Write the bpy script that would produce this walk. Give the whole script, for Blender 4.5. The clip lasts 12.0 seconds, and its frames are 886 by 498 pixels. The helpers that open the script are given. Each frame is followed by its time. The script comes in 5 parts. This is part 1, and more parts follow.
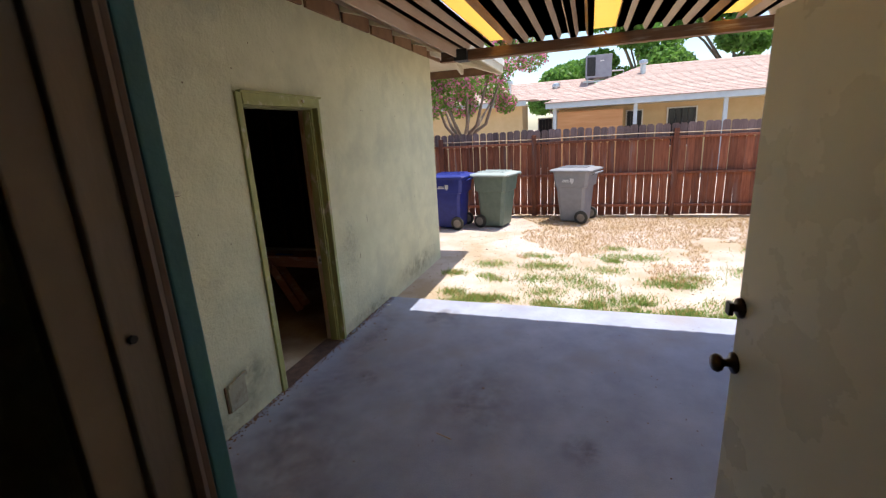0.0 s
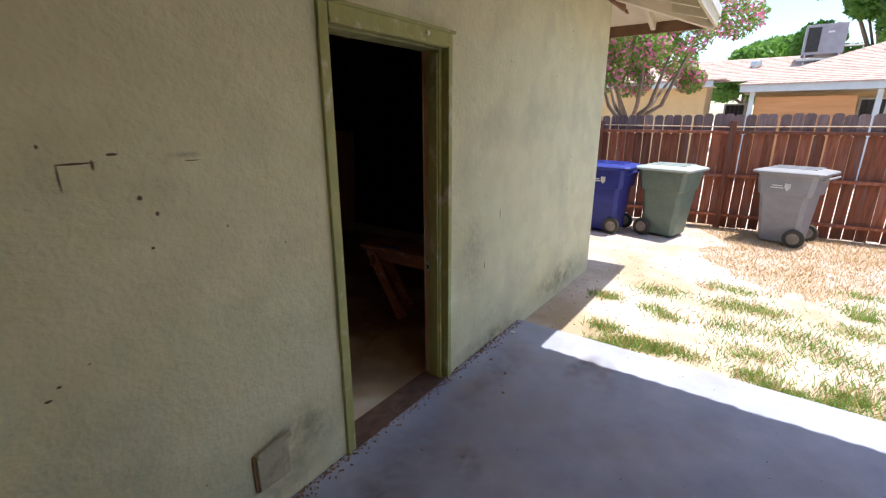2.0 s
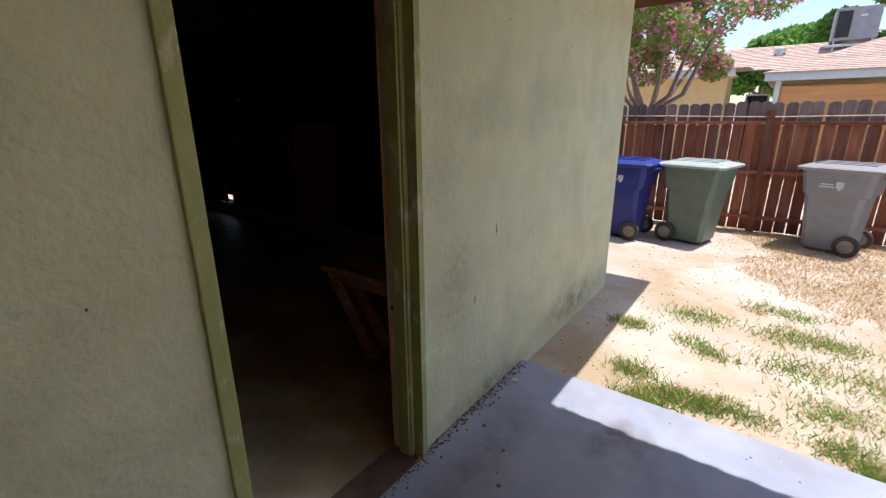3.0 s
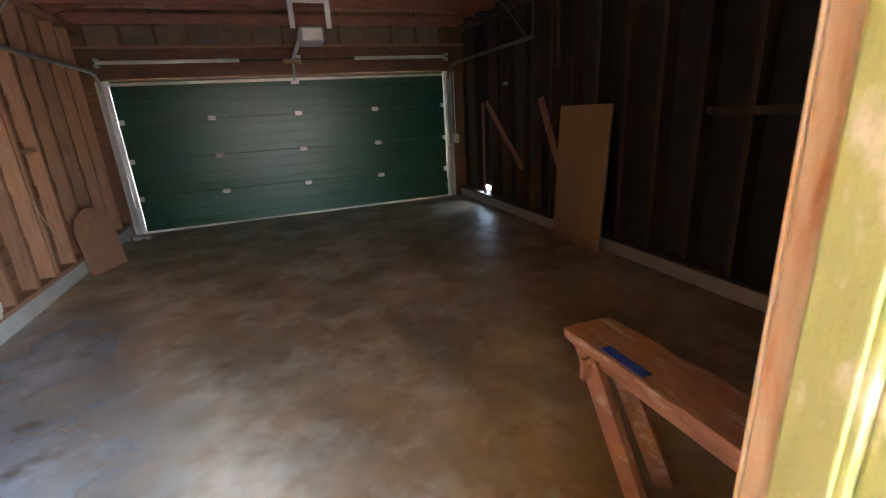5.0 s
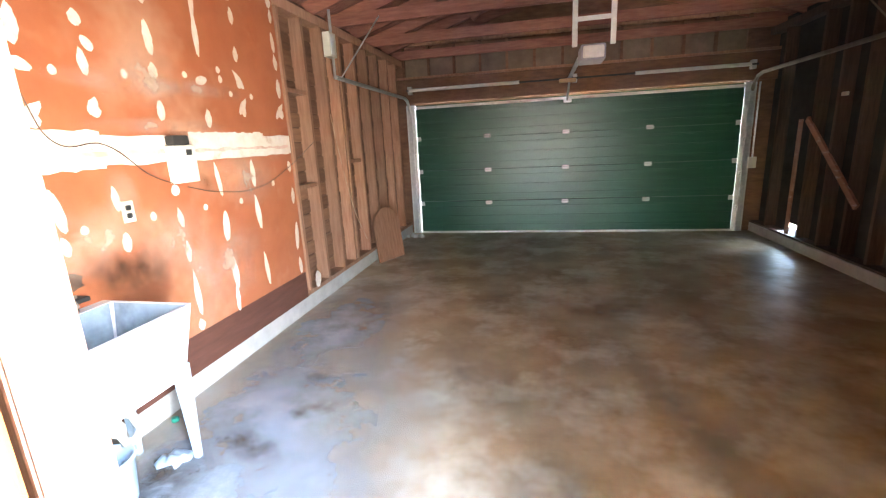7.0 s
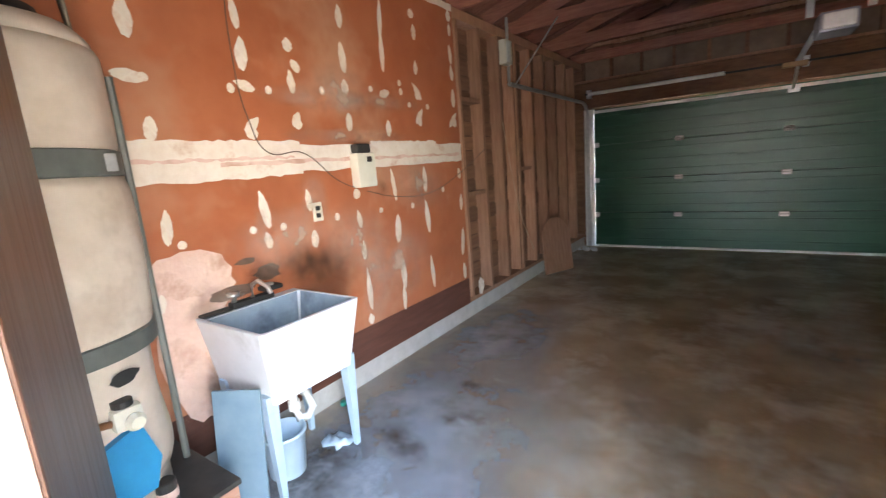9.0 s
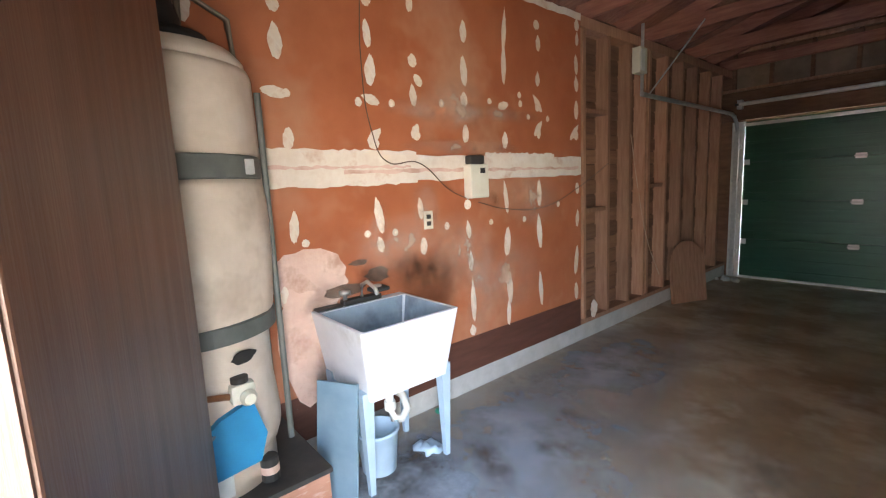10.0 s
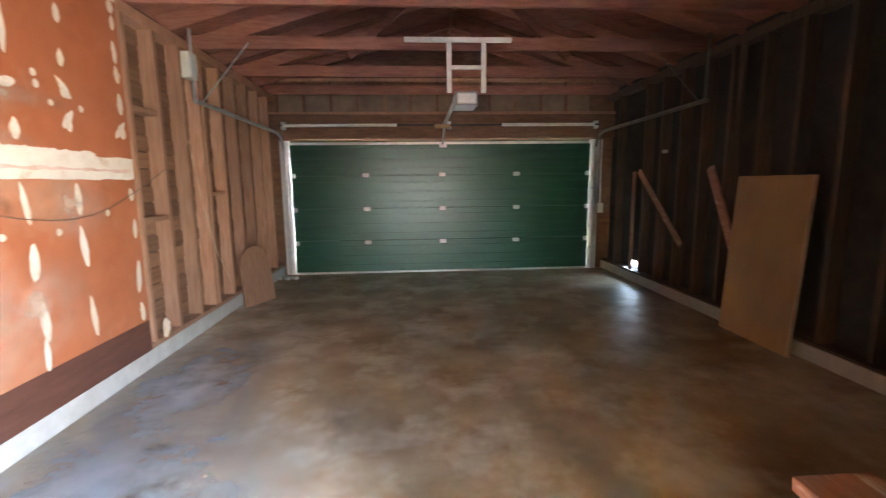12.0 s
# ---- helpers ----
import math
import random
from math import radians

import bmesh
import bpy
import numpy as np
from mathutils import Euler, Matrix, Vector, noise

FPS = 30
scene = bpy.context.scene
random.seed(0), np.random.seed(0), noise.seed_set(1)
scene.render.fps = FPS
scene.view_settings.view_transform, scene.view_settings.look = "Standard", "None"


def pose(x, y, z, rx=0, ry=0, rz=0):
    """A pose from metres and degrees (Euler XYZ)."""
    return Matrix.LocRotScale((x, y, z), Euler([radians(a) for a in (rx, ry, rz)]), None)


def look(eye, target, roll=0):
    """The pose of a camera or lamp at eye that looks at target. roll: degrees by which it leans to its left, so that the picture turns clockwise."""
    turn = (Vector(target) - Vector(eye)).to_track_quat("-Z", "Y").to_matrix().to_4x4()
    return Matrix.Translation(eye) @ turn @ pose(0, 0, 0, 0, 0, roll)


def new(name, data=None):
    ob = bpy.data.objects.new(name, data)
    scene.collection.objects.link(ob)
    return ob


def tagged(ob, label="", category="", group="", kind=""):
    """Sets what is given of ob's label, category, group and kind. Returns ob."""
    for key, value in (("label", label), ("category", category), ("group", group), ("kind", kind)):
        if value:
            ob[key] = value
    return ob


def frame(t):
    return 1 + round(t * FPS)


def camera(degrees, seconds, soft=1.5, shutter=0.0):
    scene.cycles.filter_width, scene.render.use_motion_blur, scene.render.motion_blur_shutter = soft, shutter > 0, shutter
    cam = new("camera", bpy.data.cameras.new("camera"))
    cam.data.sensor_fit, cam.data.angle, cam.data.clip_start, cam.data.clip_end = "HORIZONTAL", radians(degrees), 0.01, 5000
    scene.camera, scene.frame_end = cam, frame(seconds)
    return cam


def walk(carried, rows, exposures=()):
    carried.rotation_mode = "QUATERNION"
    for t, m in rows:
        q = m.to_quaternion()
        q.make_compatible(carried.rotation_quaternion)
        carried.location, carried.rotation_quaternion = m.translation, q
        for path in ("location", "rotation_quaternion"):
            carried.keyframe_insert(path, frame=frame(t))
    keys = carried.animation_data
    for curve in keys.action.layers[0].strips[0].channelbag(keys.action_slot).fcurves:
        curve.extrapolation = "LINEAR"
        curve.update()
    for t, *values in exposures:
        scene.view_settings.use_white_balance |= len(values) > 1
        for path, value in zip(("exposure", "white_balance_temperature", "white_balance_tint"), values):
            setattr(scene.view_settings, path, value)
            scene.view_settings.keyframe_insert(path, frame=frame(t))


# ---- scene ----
cam = camera(90.2, 12.0, soft=1.2, shutter=0.2)
walk(cam, [
    (0.0, look((-3.078, -2.071, 1.798), (-1.245, -1.455, 1.288), -3.2)),
    (0.5, look((-2.797, -1.960, 1.778), (-1.026, -1.223, 1.210), -2.2)),
    (1.0, look((-2.575, -1.858, 1.775), (-0.980, -0.820, 1.162), -0.6)),
    (1.5, look((-2.349, -1.687, 1.729), (-0.838, -0.527, 1.118), -0.7)),
    (2.0, look((-1.960, -1.468, 1.669), (-0.402, -0.349, 1.104), 0.0)),
    (2.5, look((-1.554, -1.312, 1.639), (0.028, -0.231, 1.064), -0.7)),
    (4.5, look((-0.484, -0.339, 1.479), (0.446, 1.316, 0.863), -1.4)),
    (5.0, look((-0.419, -0.156, 1.532), (0.214, 1.642, 0.932), -3.4)),
    (5.5, look((-0.327, -0.038, 1.547), (0.051, 1.840, 0.972), -2.5)),
    (6.0, look((-0.300, 0.053, 1.588), (-0.193, 1.972, 1.032), -1.4)),
    (6.5, look((-0.391, 0.039, 1.577), (-0.646, 1.956, 1.069), -2.4)),
    (8.5, look((-0.435, 0.125, 1.506), (-1.141, 1.952, 1.101), -3.5)),
    (9.0, look((-0.430, 0.210, 1.490), (-1.556, 1.821, 1.120), -4.6)),
    (9.5, look((-0.449, 0.293, 1.471), (-1.862, 1.666, 1.129), -3.0)),
    (10.0, look((-0.409, 0.282, 1.481), (-1.927, 1.554, 1.199), -2.7)),
    (10.5, look((-0.422, 0.247, 1.484), (-1.856, 1.617, 1.224), -1.7)),
    (11.0, look((-0.419, 0.183, 1.490), (-1.449, 1.878, 1.237), -0.1)),
    (11.5, look((-0.330, 0.143, 1.465), (-0.854, 2.054, 1.197), 0.2)),
    (12.0, look((-0.450, 0.165, 1.463), (-0.333, 2.140, 1.170), -0.7)),
], exposures=[(0.0, 0.85), (0.5, 0.5), (1.0, 0.45), (1.3, 0.75), (1.5, 1.3), (2.0, 1.1), (2.7, 0.7), (4.3, 2.9), (4.5, 4.0), (5.0, 5.6), (5.5, 6.8), (6.0, 7.1), (6.5, 7.0), (8.5, 6.1),
              (9.0, 5.6), (9.5, 5.4), (10.5, 5.35), (11.5, 6.1), (12.0, 6.55)])

# ---- sky and sun ----
SUN = Vector((0.40, -0.525, 2.65)).normalized()
world = bpy.data.worlds.new("sky")
scene.world = world
world.use_nodes = True
wt = world.node_tree
sky = wt.nodes.new("ShaderNodeTexSky")
sky.sky_type, sky.sun_disc = "NISHITA", False
sky.sun_elevation, sky.sun_rotation = math.asin(SUN.z), math.atan2(SUN.x, SUN.y)
wt.links.new(sky.outputs[0], wt.nodes["Background"].inputs[0])
wt.nodes["Background"].inputs[1].default_value = 0.14
sun = new("sun", bpy.data.lights.new("sun", "SUN"))
sun.data.energy, sun.data.angle, sun.data.color = 3.6, radians(0.5), (1.0, 0.96, 0.9)
sun.matrix_world = look((3, -3, 12), Vector((3, -3, 12)) - SUN)

# added lamps stand in for daylight by the side door: open sky past the patio cover, sunlit yard and slab
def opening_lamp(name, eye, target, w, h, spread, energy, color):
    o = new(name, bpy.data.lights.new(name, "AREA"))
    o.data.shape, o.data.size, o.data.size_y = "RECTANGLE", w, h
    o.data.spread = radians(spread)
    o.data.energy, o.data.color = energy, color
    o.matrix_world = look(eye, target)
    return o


# two unseen fill lamps: bluish down to the floor, warmer across the room
opening_lamp("doorway_sky_fill", (-0.12, 0.08, 1.15), (-0.88, 0.70, 0.42), 0.40, 1.6, 84, 0.44, (0.36, 0.64, 1.0))
opening_lamp("doorway_day_fill", (-0.12, 0.07, 1.05), (-0.95, 0.63, 0.98), 0.40, 1.9, 102, 0.90, (1.0, 0.93, 0.84))
# added lamp in the vent hole low in the east wall, for the pool of daylight
opening_lamp("vent_fill", (2.83, 6.64, 0.235), (1.95, 6.25, -0.10), 0.24, 0.07, 120, 0.035, (0.60, 0.80, 1.0))


# ---- materials ----
def mat(name, c1, c2, scale=6.0, rough=0.7, bump=0.2, bscale=80.0, metal=0.0, vary=0.0, stretch=(1, 1, 1), c3=None, s3=1.3, amt3=0.5,
        spec=0.5, world_space=False):
    """Two-scale noise colour (c1 to c2, with large stains of c3), with fine relief."""
    m = bpy.data.materials.new(name)
    m.use_nodes = True
    t = m.node_tree
    N, L = t.nodes, t.links
    b = N["Principled BSDF"]
    if world_space:
        src = N.new("ShaderNodeNewGeometry").outputs["Position"]
    else:
        src = N.new("ShaderNodeTexCoord").outputs["Object"]
    mp = N.new("ShaderNodeMapping")
    mp.inputs["Scale"].default_value = stretch
    L.new(src, mp.inputs[0])
    info = N.new("ShaderNodeObjectInfo")
    off = N.new("ShaderNodeVectorMath")
    off.operation = "MULTIPLY_ADD"
    off.inputs[1].default_value = (1, 1, 1)
    comb = N.new("ShaderNodeCombineXYZ")
    mul = N.new("ShaderNodeMath")
    mul.operation = "MULTIPLY"
    mul.inputs[1].default_value = 37.0 if vary else 0.0
    L.new(info.outputs["Random"], mul.inputs[0])
    for i in range(3):
        L.new(mul.outputs[0], comb.inputs[i])
    L.new(mp.outputs[0], off.inputs[0])
    L.new(comb.outputs[0], off.inputs[2])

    def nz(s, d, r=0.6):
        n = N.new("ShaderNodeTexNoise")
        n.inputs["Scale"].default_value, n.inputs["Detail"].default_value, n.inputs["Roughness"].default_value = s, d, r
        L.new(off.outputs[0], n.inputs["Vector"])
        return n.outputs["Fac"]

    def ramp(fac, a, z):
        r = N.new("ShaderNodeMapRange")
        r.inputs[1].default_value, r.inputs[2].default_value = a, z
        L.new(fac, r.inputs[0])
        return r.outputs[0]

    def mix(f, a, c):
        x = N.new("ShaderNodeMix")
        x.data_type = "RGBA"
        L.new(f, x.inputs[0])
        for sock, v in ((x.inputs[6], a), (x.inputs[7], c)):
            if isinstance(v, tuple):
                sock.default_value = (*v, 1)
            else:
                L.new(v, sock)
        return x.outputs[2]
    col = mix(ramp(nz(scale, 6), 0.32, 0.68), c1, c2)
    if c3:
        f = ramp(nz(s3, 4, 0.65), 0.62 - 0.25 * amt3, 0.75 - 0.15 * amt3)
        col = mix(f, col, c3)
    if vary:
        h = N.new("ShaderNodeHueSaturation")
        mr = N.new("ShaderNodeMapRange")
        mr.inputs[3].default_value, mr.inputs[4].default_value = 1 - vary, 1 + vary
        L.new(info.outputs["Random"], mr.inputs[0])
        L.new(mr.outputs[0], h.inputs["Value"])
        L.new(col, h.inputs["Color"])
        col = h.outputs[0]
    L.new(col, b.inputs["Base Color"])
    b.inputs["Metallic"].default_value = metal
    b.inputs["Specular IOR Level"].default_value = spec
    rr = N.new("ShaderNodeMapRange")
    rr.inputs[3].default_value, rr.inputs[4].default_value = max(0.05, rough - 0.12), min(1, rough + 0.12)
    L.new(nz(scale * 0.6 + 1, 5), rr.inputs[0])
    L.new(rr.outputs[0], b.inputs["Roughness"])
    if bump:
        bp = N.new("ShaderNodeBump")
        bp.inputs["Strength"].default_value, bp.inputs["Distance"].default_value = bump, 0.01
        L.new(nz(bscale, 4), bp.inputs["Height"])
        L.new(bp.outputs[0], b.inputs["Normal"])
    return m


M = {
    "stucco": mat("stucco", (0.58, 0.575, 0.385), (0.66, 0.65, 0.45), 5, 0.9, 0.85, 32, c3=(0.52, 0.52, 0.36), s3=1.6, amt3=0.5, world_space=True),
    "concrete": mat("patio_concrete", (0.29, 0.315, 0.43), (0.39, 0.42, 0.55), 3.2, 0.75, 0.25, 120, c3=(0.33, 0.32, 0.37), s3=0.9, amt3=0.5),
    "floor": mat("garage_floor", (0.215, 0.145, 0.08), (0.43, 0.325, 0.215), 1.7, 0.46, 0.15, 40, c3=(0.53, 0.46, 0.37), s3=1.5, amt3=0.6),
    "curb": mat("curb_concrete", (0.42, 0.41, 0.38), (0.52, 0.51, 0.48), 8, 0.85, 0.3, 90),
    "dirt": mat("dirt", (0.48, 0.39, 0.335), (0.60, 0.51, 0.45), 2.5, 0.95, 0.7, 40, c3=(0.42, 0.32, 0.22), s3=0.9, amt3=0.7),
    "stud": mat("stud_wood", (0.30, 0.15, 0.085), (0.42, 0.23, 0.14), 9, 0.75, 0.3, 60, vary=0.3, stretch=(4, 4, 0.4)),
    "rafter": mat("rafter_wood", (0.23, 0.085, 0.055), (0.35, 0.15, 0.095), 9, 0.75, 0.3, 60, vary=0.25, stretch=(0.5, 4, 4)),
    "sheath": mat("sheathing_board", (0.16, 0.08, 0.045), (0.25, 0.13, 0.07), 6, 0.85, 0.3, 50, vary=0.3, stretch=(1, 0.4, 4)),
    "paper": mat("brown_drywall", (0.36, 0.105, 0.042), (0.45, 0.15, 0.065), 2.2, 0.6, 0.08, 40, c3=(0.48, 0.23, 0.13), s3=1.4, amt3=0.45),
    "spackle": mat("spackle", (0.72, 0.62, 0.52), (0.82, 0.75, 0.66), 14, 0.8, 0.15, 60, c3=(0.62, 0.45, 0.34), s3=7, amt3=0.3),
    "torn": mat("torn_paper", (0.66, 0.44, 0.36), (0.76, 0.57, 0.48), 9, 0.85, 0.3, 30, c3=(0.50, 0.30, 0.22), s3=5, amt3=0.5),
    "stain": mat("dark_stain", (0.07, 0.04, 0.03), (0.16, 0.09, 0.06), 12, 0.8, 0.1, 40),
    "wetstain": mat("damp_floor_stain", (0.14, 0.115, 0.09), (0.20, 0.17, 0.14), 6, 0.3, 0.05, 40),
    "gdoor": mat("green_door_paint", (0.012, 0.065, 0.035), (0.022, 0.095, 0.05), 5, 0.34, 0.12, 150, stretch=(0.3, 1, 3)),
    "steel": mat("galvanised_steel", (0.55, 0.56, 0.56), (0.72, 0.73, 0.72), 20, 0.42, 0.05, 60, metal=0.85),
    "whitemetal": mat("white_metal", (0.70, 0.70, 0.66), (0.80, 0.80, 0.76), 15, 0.5, 0.05, 60),
    "olive": mat("olive_paint", (0.28, 0.29, 0.10), (0.35, 0.36, 0.14), 10, 0.6, 0.25, 40, c3=(0.55, 0.50, 0.38), s3=14, amt3=0.2, stretch=(1, 1, 0.5)),
    "bare": mat("bare_jamb_wood", (0.50, 0.37, 0.25), (0.62, 0.49, 0.36), 10, 0.75, 0.2, 50, c3=(0.42, 0.18, 0.07), s3=5, amt3=0.5, stretch=(3, 3, 0.5)),
    "darkdoor": mat("dark_brown_door", (0.075, 0.032, 0.018), (0.12, 0.055, 0.03), 6, 0.45, 0.1, 40, stretch=(6, 6, 0.35)),
    "greydoor": mat("grey_door_paint", (0.76, 0.77, 0.74), (0.80, 0.81, 0.78), 3, 0.28, 0.04, 30),
    "bronze": mat("dark_bronze", (0.03, 0.022, 0.018), (0.06, 0.04, 0.03), 20, 0.3, 0.03, 50, metal=0.8),
    "brownpaint": mat("brown_weatherstrip", (0.10, 0.065, 0.045), (0.16, 0.11, 0.08), 12, 0.6, 0.1, 60, stretch=(1, 1, 0.2)),
    "dullmetal": mat("dull_strip", (0.20, 0.17, 0.13), (0.28, 0.24, 0.19), 12, 0.5, 0.1, 60, metal=0.4, stretch=(1, 1, 0.2)),
    "baseboard": mat("dark_red_board", (0.085, 0.032, 0.02), (0.13, 0.05, 0.032), 7, 0.7, 0.2, 60, stretch=(3, 0.5, 3)),
    "beige": mat("beige_jamb", (0.27, 0.225, 0.165), (0.33, 0.28, 0.21), 7, 0.6, 0.05, 40),
    "teal": mat("teal_paint", (0.03, 0.16, 0.20), (0.05, 0.22, 0.26), 8, 0.55, 0.15, 50),
    # the room's dimness is put into this low base colour
    "intwall": mat("dim_interior_wall", (0.12, 0.11, 0.09), (0.15, 0.135, 0.11), 4, 0.8, 0.1, 60),
    "fence": mat("redwood_fence", (0.20, 0.058, 0.028), (0.36, 0.125, 0.065), 6, 0.8, 0.35, 60, vary=0.35, stretch=(5, 5, 0.5), c3=(0.25, 0.14, 0.115), s3=2.2, amt3=0.35),
    "fencetop": mat("weathered_fence", (0.16, 0.105, 0.10), (0.27, 0.19, 0.18), 8, 0.85, 0.35, 60, vary=0.3, stretch=(5, 5, 0.5)),
    "corr": mat("corrugated_tan", (0.52, 0.40, 0.29), (0.60, 0.48, 0.36), 5, 0.5, 0.04, 40, stretch=(0.3, 3, 1), c3=(0.40, 0.27, 0.17), s3=3, amt3=0.4),
    "beam": mat("weathered_beam", (0.20, 0.105, 0.055), (0.30, 0.17, 0.10), 8, 0.75, 0.2, 60, stretch=(4, 0.4, 4), c3=(0.45, 0.38, 0.32), s3=6, amt3=0.25),
    "cream": mat("cream_trim", (0.60, 0.54, 0.40), (0.68, 0.62, 0.48), 6, 0.7, 0.1, 60),
    "eavebrown": mat("eave_fascia", (0.20, 0.11, 0.06), (0.28, 0.16, 0.09), 6, 0.75, 0.15, 60),
    "shingle": mat("pink_shingles", (0.36, 0.235, 0.195), (0.60, 0.45, 0.39), 5, 0.9, 0.4, 30, vary=0.14, stretch=(3, 1.2, 1), c3=(0.66, 0.52, 0.46), s3=9, amt3=0.4),
    "tanwall": mat("tan_house_wall", (0.62, 0.46, 0.24), (0.68, 0.52, 0.29), 3, 0.85, 0.2, 60),
    "ply": mat("orange_plywood", (0.52, 0.25, 0.10), (0.62, 0.33, 0.15), 3, 0.75, 0.1, 40, stretch=(1, 0.3, 3)),
    "fasciablue": mat("pale_blue_fascia", (0.50, 0.58, 0.64), (0.60, 0.67, 0.72), 4, 0.6, 0.05, 40),
    "acgrey": mat("cooler_grey", (0.30, 0.30, 0.34), (0.38, 0.38, 0.42), 5, 0.5, 0.05, 40),
    "dark": mat("dark_plastic", (0.02, 0.02, 0.02), (0.04, 0.038, 0.035), 10, 0.55, 0.05, 60),
    "glass": mat("dark_window_glass", (0.02, 0.022, 0.025), (0.03, 0.03, 0.035), 3, 0.12, 0, 40),
    "bin_blue": mat("blue_bin_plastic", (0.012, 0.025, 0.20), (0.02, 0.035, 0.26), 8, 0.45, 0.05, 80),
    "bin_green": mat("green_bin_plastic", (0.12, 0.165, 0.13), (0.155, 0.205, 0.165), 8, 0.5, 0.05, 80),
    "bin_grey": mat("grey_bin_plastic", (0.25, 0.25, 0.27), (0.30, 0.30, 0.32), 8, 0.5, 0.05, 80),
    "lid_pale": mat("pale_lid_plastic", (0.36, 0.42, 0.40), (0.44, 0.49, 0.47), 8, 0.4, 0.04, 80),
    "print": mat("white_print", (0.66, 0.66, 0.66), (0.76, 0.76, 0.76), 9, 0.6, 0, 50),
    "rubber": mat("black_rubber", (0.04, 0.037, 0.033), (0.07, 0.065, 0.055), 10, 0.8, 0.1, 60),
    "hub": mat("dusty_hub", (0.22, 0.19, 0.16), (0.30, 0.26, 0.22), 15, 0.7, 0.1, 60),
    "bark": mat("bark", (0.20, 0.15, 0.11), (0.32, 0.25, 0.19), 8, 0.85, 0.4, 40, stretch=(3, 3, 0.6)),
    "leaf": mat("leaf_green", (0.075, 0.18, 0.03), (0.16, 0.30, 0.06), 3, 0.55, 0, 20, world_space=True),
    "leafdark": mat("leaf_dark", (0.08, 0.20, 0.035), (0.20, 0.37, 0.085), 0.9, 0.6, 0, 20, world_space=True),
    "flower": mat("pink_flower", (0.66, 0.13, 0.30), (0.78, 0.30, 0.46), 6, 0.7, 0, 20, world_space=True),
    "drygrass": mat("dry_grass", (0.50, 0.31, 0.13), (0.62, 0.44, 0.22), 2, 0.85, 0, 20, world_space=True),
    "grass": mat("green_grass", (0.13, 0.25, 0.05), (0.24, 0.36, 0.10), 2, 0.7, 0, 20, world_space=True),
    "porcelain": mat("sink_white", (0.66, 0.68, 0.72), (0.74, 0.76, 0.80), 6, 0.35, 0.03, 40, c3=(0.55, 0.56, 0.58), s3=4, amt3=0.3),
    "sinkblue": mat("sink_leg_paint", (0.34, 0.46, 0.57), (0.44, 0.56, 0.67), 8, 0.5, 0.05, 40),
    "bluepanel": mat("blue_grey_panel", (0.15, 0.235, 0.30), (0.22, 0.31, 0.38), 5, 0.6, 0.05, 40),
    "blanket": mat("heater_blanket", (0.62, 0.52, 0.42), (0.74, 0.64, 0.54), 7, 0.5, 0.35, 9, c3=(0.50, 0.40, 0.31), s3=3, amt3=0.4),
    "strap": mat("grey_strap", (0.10, 0.11, 0.10), (0.15, 0.16, 0.145), 10, 0.55, 0.1, 60),
    "bluebox": mat("blue_card", (0.01, 0.20, 0.42), (0.02, 0.26, 0.50), 6, 0.5, 0.03, 40),
    "copper": mat("copper_pipe", (0.36, 0.17, 0.09), (0.46, 0.24, 0.14), 12, 0.45, 0.05, 60, metal=0.6),
    "ivory": mat("ivory_plastic", (0.68, 0.64, 0.52), (0.76, 0.72, 0.60), 8, 0.45, 0.02, 40),
    "tanboard": mat("tan_hardboard", (0.40, 0.25, 0.12), (0.48, 0.31, 0.16), 5, 0.7, 0.1, 40, stretch=(1, 1, 0.4)),
    "tape": mat("blue_tape", (0.02, 0.07, 0.50), (0.03, 0.09, 0.58), 9, 0.5, 0, 40),
    "horse": mat("sawhorse_wood", (0.36, 0.17, 0.11), (0.46, 0.24, 0.16), 7, 0.75, 0.25, 50, c3=(0.62, 0.50, 0.44), s3=8, amt3=0.3, stretch=(4, 0.6, 2)),
    "wire": mat("thin_wire", (0.10, 0.06, 0.04), (0.14, 0.08, 0.05), 9, 0.6, 0, 40),
    "litter": mat("dead_leaf", (0.20, 0.10, 0.05), (0.32, 0.18, 0.09), 9, 0.8, 0, 40),
    # tub inside: blue-grey, darker than the white outside, with darker blotches
    "lining": mat("blue_grey_tub_inside", (0.22, 0.29, 0.36), (0.36, 0.43, 0.50), 5, 0.45, 0.05, 40, c3=(0.12, 0.15, 0.19), s3=3, amt3=0.5),
    "orangejamb": mat("orange_stained_jamb", (0.30, 0.085, 0.018), (0.40, 0.13, 0.03), 9, 0.7, 0.2, 50, c3=(0.50, 0.30, 0.16), s3=12, amt3=0.2, stretch=(3, 3, 0.4)),
    "infill": mat("grey_brown_infill_board", (0.17, 0.115, 0.075), (0.24, 0.17, 0.115), 6, 0.85, 0.2, 50, vary=0.15),
    # near-black copies of board and stud: the unlit east side's shade is in the colour
    "shaded_wall": mat("shaded_board_wall", (0.028, 0.024, 0.022), (0.05, 0.042, 0.036), 6, 0.9, 0.3, 50),
    "shaded_stud": mat("shaded_stud_wood", (0.07, 0.045, 0.032), (0.12, 0.075, 0.05), 9, 0.85, 0.3, 60, vary=0.3, stretch=(4, 4, 0.4)),
    "ventpaint": mat("dirty_vent_paint", (0.36, 0.33, 0.235), (0.46, 0.42, 0.30), 12, 0.7, 0.2, 60, c3=(0.27, 0.22, 0.15), s3=9, amt3=0.5),
    # olive paint darkened for the shade under the door head
